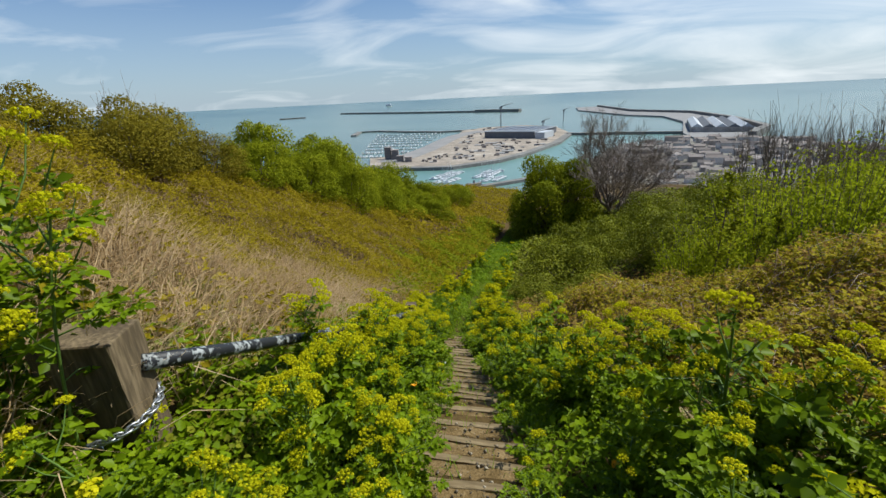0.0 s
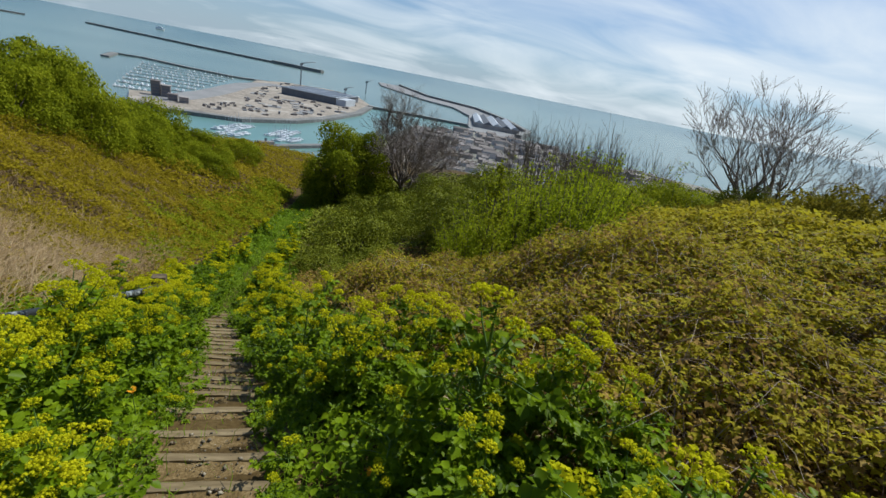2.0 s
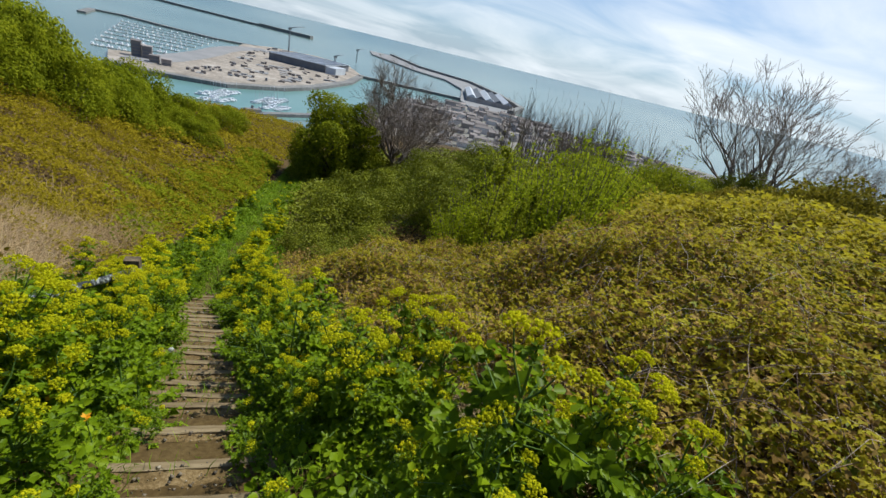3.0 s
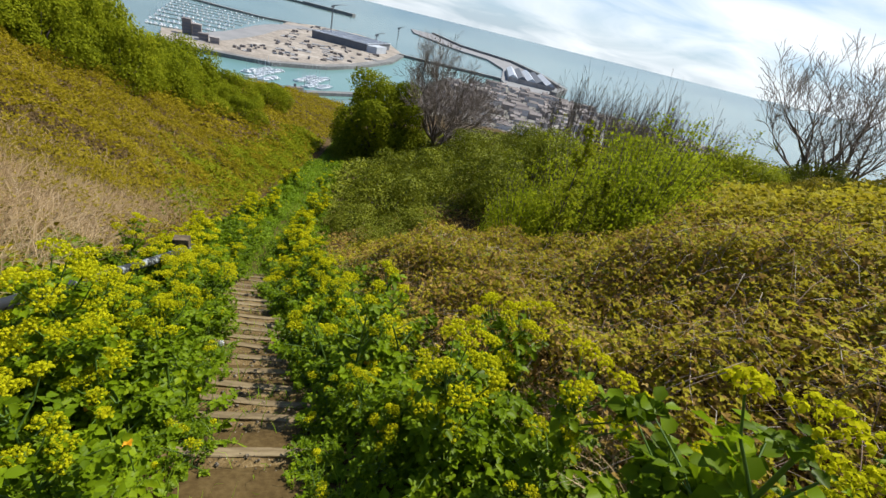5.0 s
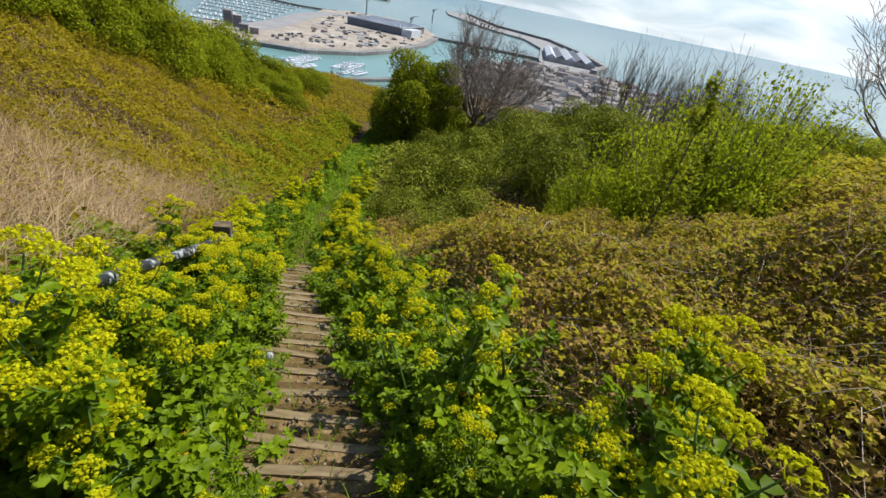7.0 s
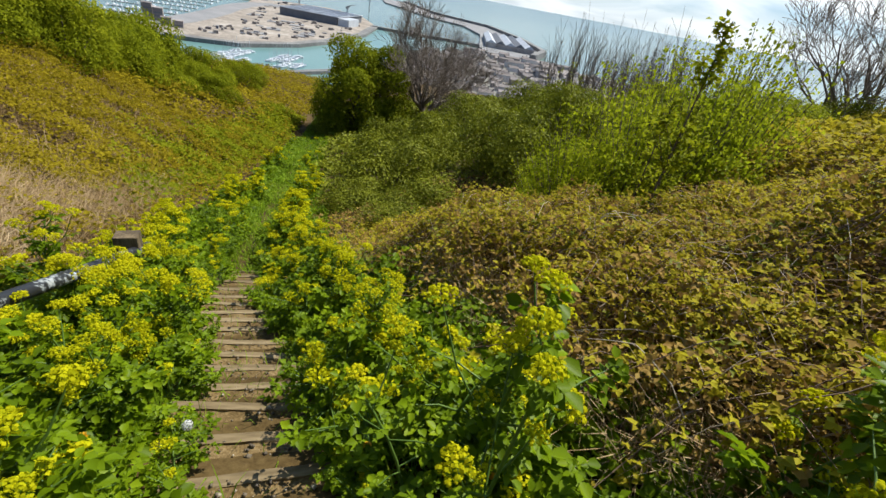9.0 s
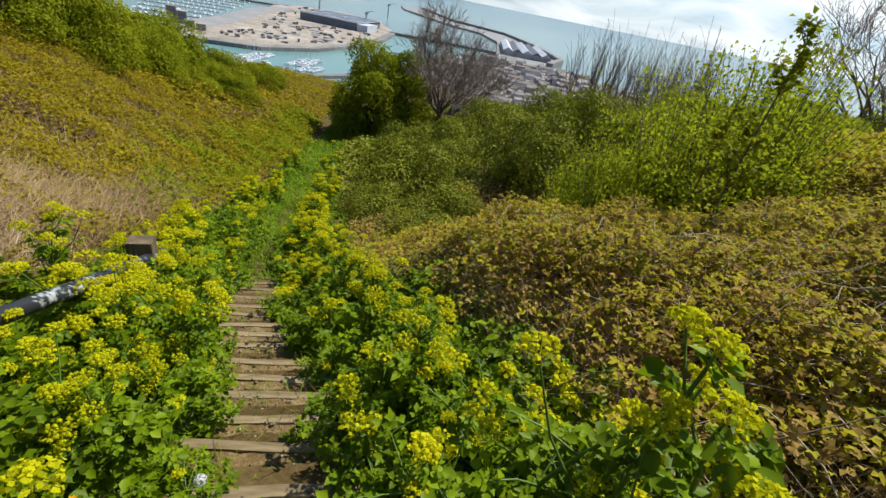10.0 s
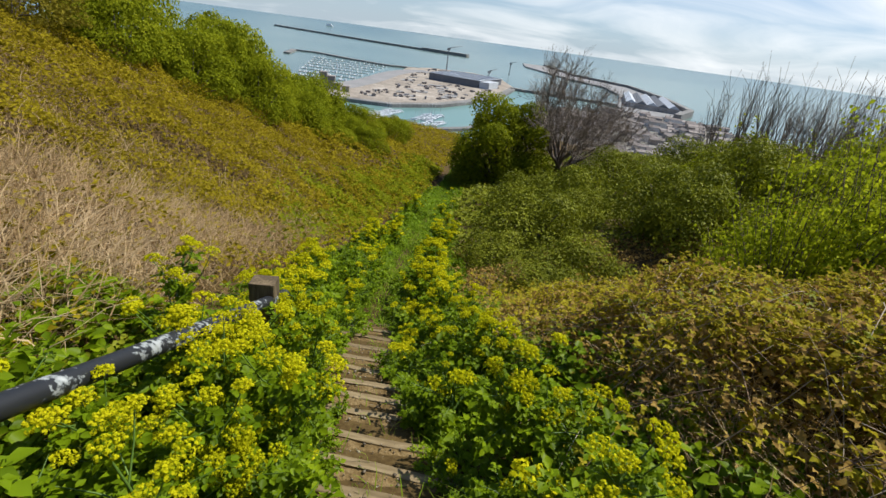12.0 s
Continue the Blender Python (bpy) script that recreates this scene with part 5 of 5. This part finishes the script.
    # towers by the basin
    for x, y, h in ((-213, 728, 19), (-200, 726, 15), (-185, 700, 8), (-170, 694, 7)):
        t = tagged(new("tower_block"), "brown brick tower block by the basin", "building")
        t.matrix_basis = pose(x, y, SEA + 4, 0, 0, 10)
        part("wall", box(bmesh.new(), -5.5, -6, 0, 5.5, 6, h), M["town_roof"], t)
        part("roof", box(bmesh.new(), -6, -6.5, h + 0.05, 6, 6.5, h + 1), M["town_roof"], t)
        for f in range(int(h / 4)):
            part("window", box(bmesh.new(), -4.4, -6.25, 1.5 + f * 4, 4.4, -6.05, 3.2 + f * 4), M["dark_wall"], t)
    # cranes
    for x, y, h, jib in ((-39, 1199, 66, 40), (66, 1142, 30, 24), (150, 1500, 40, 26)):
        c = tagged(new("harbour_crane"), "dark lattice harbour crane", "crane")
        c.matrix_basis = pose(x, y, SEA + 3.5, 0, 0, 35)
        bm = bmesh.new()
        for sx in (-1.0, 1.0):
            for sy in (-1.0, 1.0):
                box(bm, sx - 0.25, sy - 0.25, 0, sx + 0.25, sy + 0.25, h)
        for k in range(int(h / 4)):
            box(bm, -1.2, -1.2, k * 4, 1.2, 1.2, k * 4 + 0.4)
        part("mast", bm, M["dark_wall"], c)
        V, F = tube([(0, 0, h - 2), (jib * 0.5, 0, h + jib * 0.08), (jib, 0, h + jib * 0.14)], [1.0, 0.8, 0.5], 4, True)
        child("jib", mesh_of("jib", V, F, M["dark_wall"]), c)
        part("cab", box(bmesh.new(), -3, -2.4, h - 6, 3, 2.4, h - 2.2), M["dark_wall"], c)


build_harbour()


def make_boat(kind):
    b = tagged(new("boat"), "white moored yacht with a tall mast" if kind else "white moored motor boat", "boat", "moored boats")
    bm = bmesh.new()
    prof = [(-4.5, 1.3), (-2, 1.6), (1.5, 1.5), (4, 0.6), (5.2, 0.05)]
    rows = []
    for x, w in prof:
        rows.append([bm.verts.new((x, -w, 1.2)), bm.verts.new((x, -w * 0.6, -0.4)), bm.verts.new((x, w * 0.6, -0.4)), bm.verts.new((x, w, 1.2))])
    for p, q in zip(rows, rows[1:]):
        for k in range(4):
            bm.faces.new((p[k], p[(k + 1) % 4], q[(k + 1) % 4], q[k]))
    bm.faces.new(rows[0])
    bm.faces.new(rows[-1][::-1])
    bmesh.ops.recalc_face_normals(bm, faces=bm.faces)
    part("hull", bm, M["hull"], b)
    part("cabin", box(bmesh.new(), -2.2, -0.9, 1.2, 1.4, 0.9, 2.3 + 0.8 * (1 - kind), 0.2), M["hull"], b)
    if kind:
        V, F = tube([(0.6, 0, 1.2), (0.6, 0, 7), (0.6, 0, 13)], [0.16, 0.14, 0.1], 4)
        child("mast", mesh_of("mast", V, F, M["pale_roof"]), b)
    return b


def build_boats():
    rng = random.Random(81)
    kinds = [make_boat(1), make_boat(0)]
    spots = []
    # marina rows between the road and the breakwater
    for row in range(9):
        for k in range(17):
            u, v = k / 16, row / 8
            y = 790 + v * 470
            x0, x1 = -285 - v * 110, -205 + v * 5
            if rng.random() < 0.85:
                spots.append((x0 + (x1 - x0) * u + rng.uniform(-2, 2), y + rng.uniform(-4, 4), 90 if k % 2 else -90))
    # inner basin pontoons
    for cx, cy, n in ((-104, 575, 22), (-96, 548, 12), (-50, 580, 22), (-38, 556, 14)):
        for k in range(n):
            spots.append((cx + (k % 2) * 13 + rng.uniform(-1, 1) + k * 0.8, cy - 24 + k * 2.4, rng.choice((0, 180)) + rng.uniform(-6, 6)))
    first = [True, True]
    for x, y, a in spots:
        k = 0 if rng.random() < 0.75 else 1
        s = rng.uniform(0.85, 1.25)
        m = Matrix.LocRotScale((x, y, SEA + 0.2), Euler((0, 0, radians(a))), (s, s, s))
        if first[k]:
            kinds[k].matrix_basis, first[k] = m, False
        else:
            copy_thing(kinds[k], m).scale = (s, s, s)
    f = tagged(new("work_boat"), "dark hulled workboat moored at the quay", "boat")
    f.matrix_basis = pose(-44, 490, SEA + 0.2, 0, 0, 32)
    part("hull", box(bmesh.new(), -17, -4, -0.5, 17, 4, 3.5, 1.0), M["dark_wall"], f)
    part("cabin", box(bmesh.new(), -10, -2.8, 3.5, 6, 2.8, 7, 0.3), M["town_roof"], f)
    part("funnel", box(bmesh.new(), -3, -0.8, 7, -1, 0.8, 10, 0.2), M["dark_wall"], f)
    V, F = tube([(8, 0, 3.5), (8, 0, 9), (8, 0, 15)], [0.3, 0.25, 0.15], 5)
    child("mast", mesh_of("mast", V, F, M["dark_wall"]), f)
    sp = tagged(new("ship"), "white ferry far out on the water", "ship")
    sp.matrix_basis = pose(-1169, 4136, -67, 0, 0, -12)
    part("hull", box(bmesh.new(), -30, -6, 0, 30, 6, 9, 2), M["hull"], sp)
    part("deck", box(bmesh.new(), -24, -5, 9, 18, 5, 18, 1), M["hull"], sp)


build_boats()


def make_house(w, d, h, roof):
    b = tagged(new("house"), "small town house with a dull pitched roof", "house", "houses in the town")
    part("wall", box(bmesh.new(), -w / 2, -d / 2, 0, w / 2, d / 2, h), M["town_wall"], b)
    bm = bmesh.new()
    e = 0.4
    a = [bm.verts.new(p) for p in ((-w / 2 - e, -d / 2 - e, h), (-w / 2 - e, 0, h + roof), (-w / 2 - e, d / 2 + e, h))]
    c = [bm.verts.new(p) for p in ((w / 2 + e, -d / 2 - e, h), (w / 2 + e, 0, h + roof), (w / 2 + e, d / 2 + e, h))]
    for f in ((a[0], c[0], c[1], a[1]), (a[1], c[1], c[2], a[2]), (a[2], a[1], a[0]), (c[0], c[1], c[2]), (a[0], a[2], c[2], c[0])):
        bm.faces.new(f)
    part("roof", bm, M["town_roof"], b)
    part("chimney", box(bmesh.new(), w / 2 - 1.6, -0.5, h + roof * 0.5, w / 2 - 0.6, 0.5, h + roof + 1.4), M["town_roof"], b)
    return b


def build_town():
    rng = random.Random(91)
    kinds = [make_house(18, 7, 5.5, 2.6), make_house(9, 7, 5, 2.4), make_house(28, 9, 8, 2), make_house(16, 11, 6, 2.6)]
    first = [True] * 4
    spots = []
    for row in range(25):
        v = row / 24
        y = 470 + v * 430
        x0 = np.interp(y, [470, 560, 680, 800, 920], [70, 100, 135, 180, 330])
        x1 = np.interp(y, [470, 560, 748, 815, 918], [760, 700, 520, 470, 425])
        x = x0 + rng.uniform(0, 20)
        while x < x1:
            spots.append((x, y + rng.uniform(-7, 7) + (x - x0) * -0.12, -7 + rng.choice((0, 0, 0, 90)) + rng.uniform(-5, 5)))
            x += rng.uniform(26, 50)
    for x, y, a in spots:
        k = rng.choice((0, 0, 1, 1, 2, 3))
        m = Matrix.LocRotScale((x, y, SEA + 2.6), Euler((0, 0, radians(a))), (1, 1, rng.uniform(0.85, 1.3)))
        if first[k]:
            kinds[k].matrix_basis, first[k] = m, False
        else:
            copy_thing(kinds[k], m).scale = m.to_scale()
    # stacked goods, cabins and spoil on the reclaimed land
    for tint, count, label in (("town_wall", 70, "pale site cabins and containers"), ("town_roof", 80, "brown spoil heaps and stacked timber"), ("dark_wall", 26, "dark parked plant and containers"), ("asphalt", 40, "grey concrete pads")):
        bm = bmesh.new()
        for k in range(count):
            y = rng.uniform(680, 1360)
            x = rng.uniform(np.interp(y, [680, 900, 1360], [-150, -120, -100]), np.interp(y, [680, 765, 921, 1118, 1360], [-60, 0, 65, 105, 80]))
            if 990 < y < 1200 and -85 < x < 80:
                continue
            big = 3.0 if tint == "asphalt" else 1.0
            w, d, h = rng.uniform(2.5, 8) * big, rng.uniform(2.5, 8) * big, rng.uniform(1.0, 4.0) / big
            box(bm, x - w / 2, y - d / 2, SEA + 4, x + w / 2, y + d / 2, SEA + 4 + h)
        me = bpy.data.meshes.new("harbour_goods")
        bm.to_mesh(me)
        bm.free()
        me.materials.append(M[tint])
        tagged(new("harbour_goods", me), label, "cargo", kind="stuff")
    for row in range(9):
        v = row / 8
        y = 784 + v * 470
        p = part("pontoon", slab(bmesh.new(), wall_line([(-285 - v * 110, y), (-240 - v * 50, y + 1), (-205 + v * 5, y)], 2.6), SEA - 0.3, SEA + 0.7), M["quay"], None, "narrow floating pontoon between moored boats")
        tagged(p, "", "pontoon")


build_town()
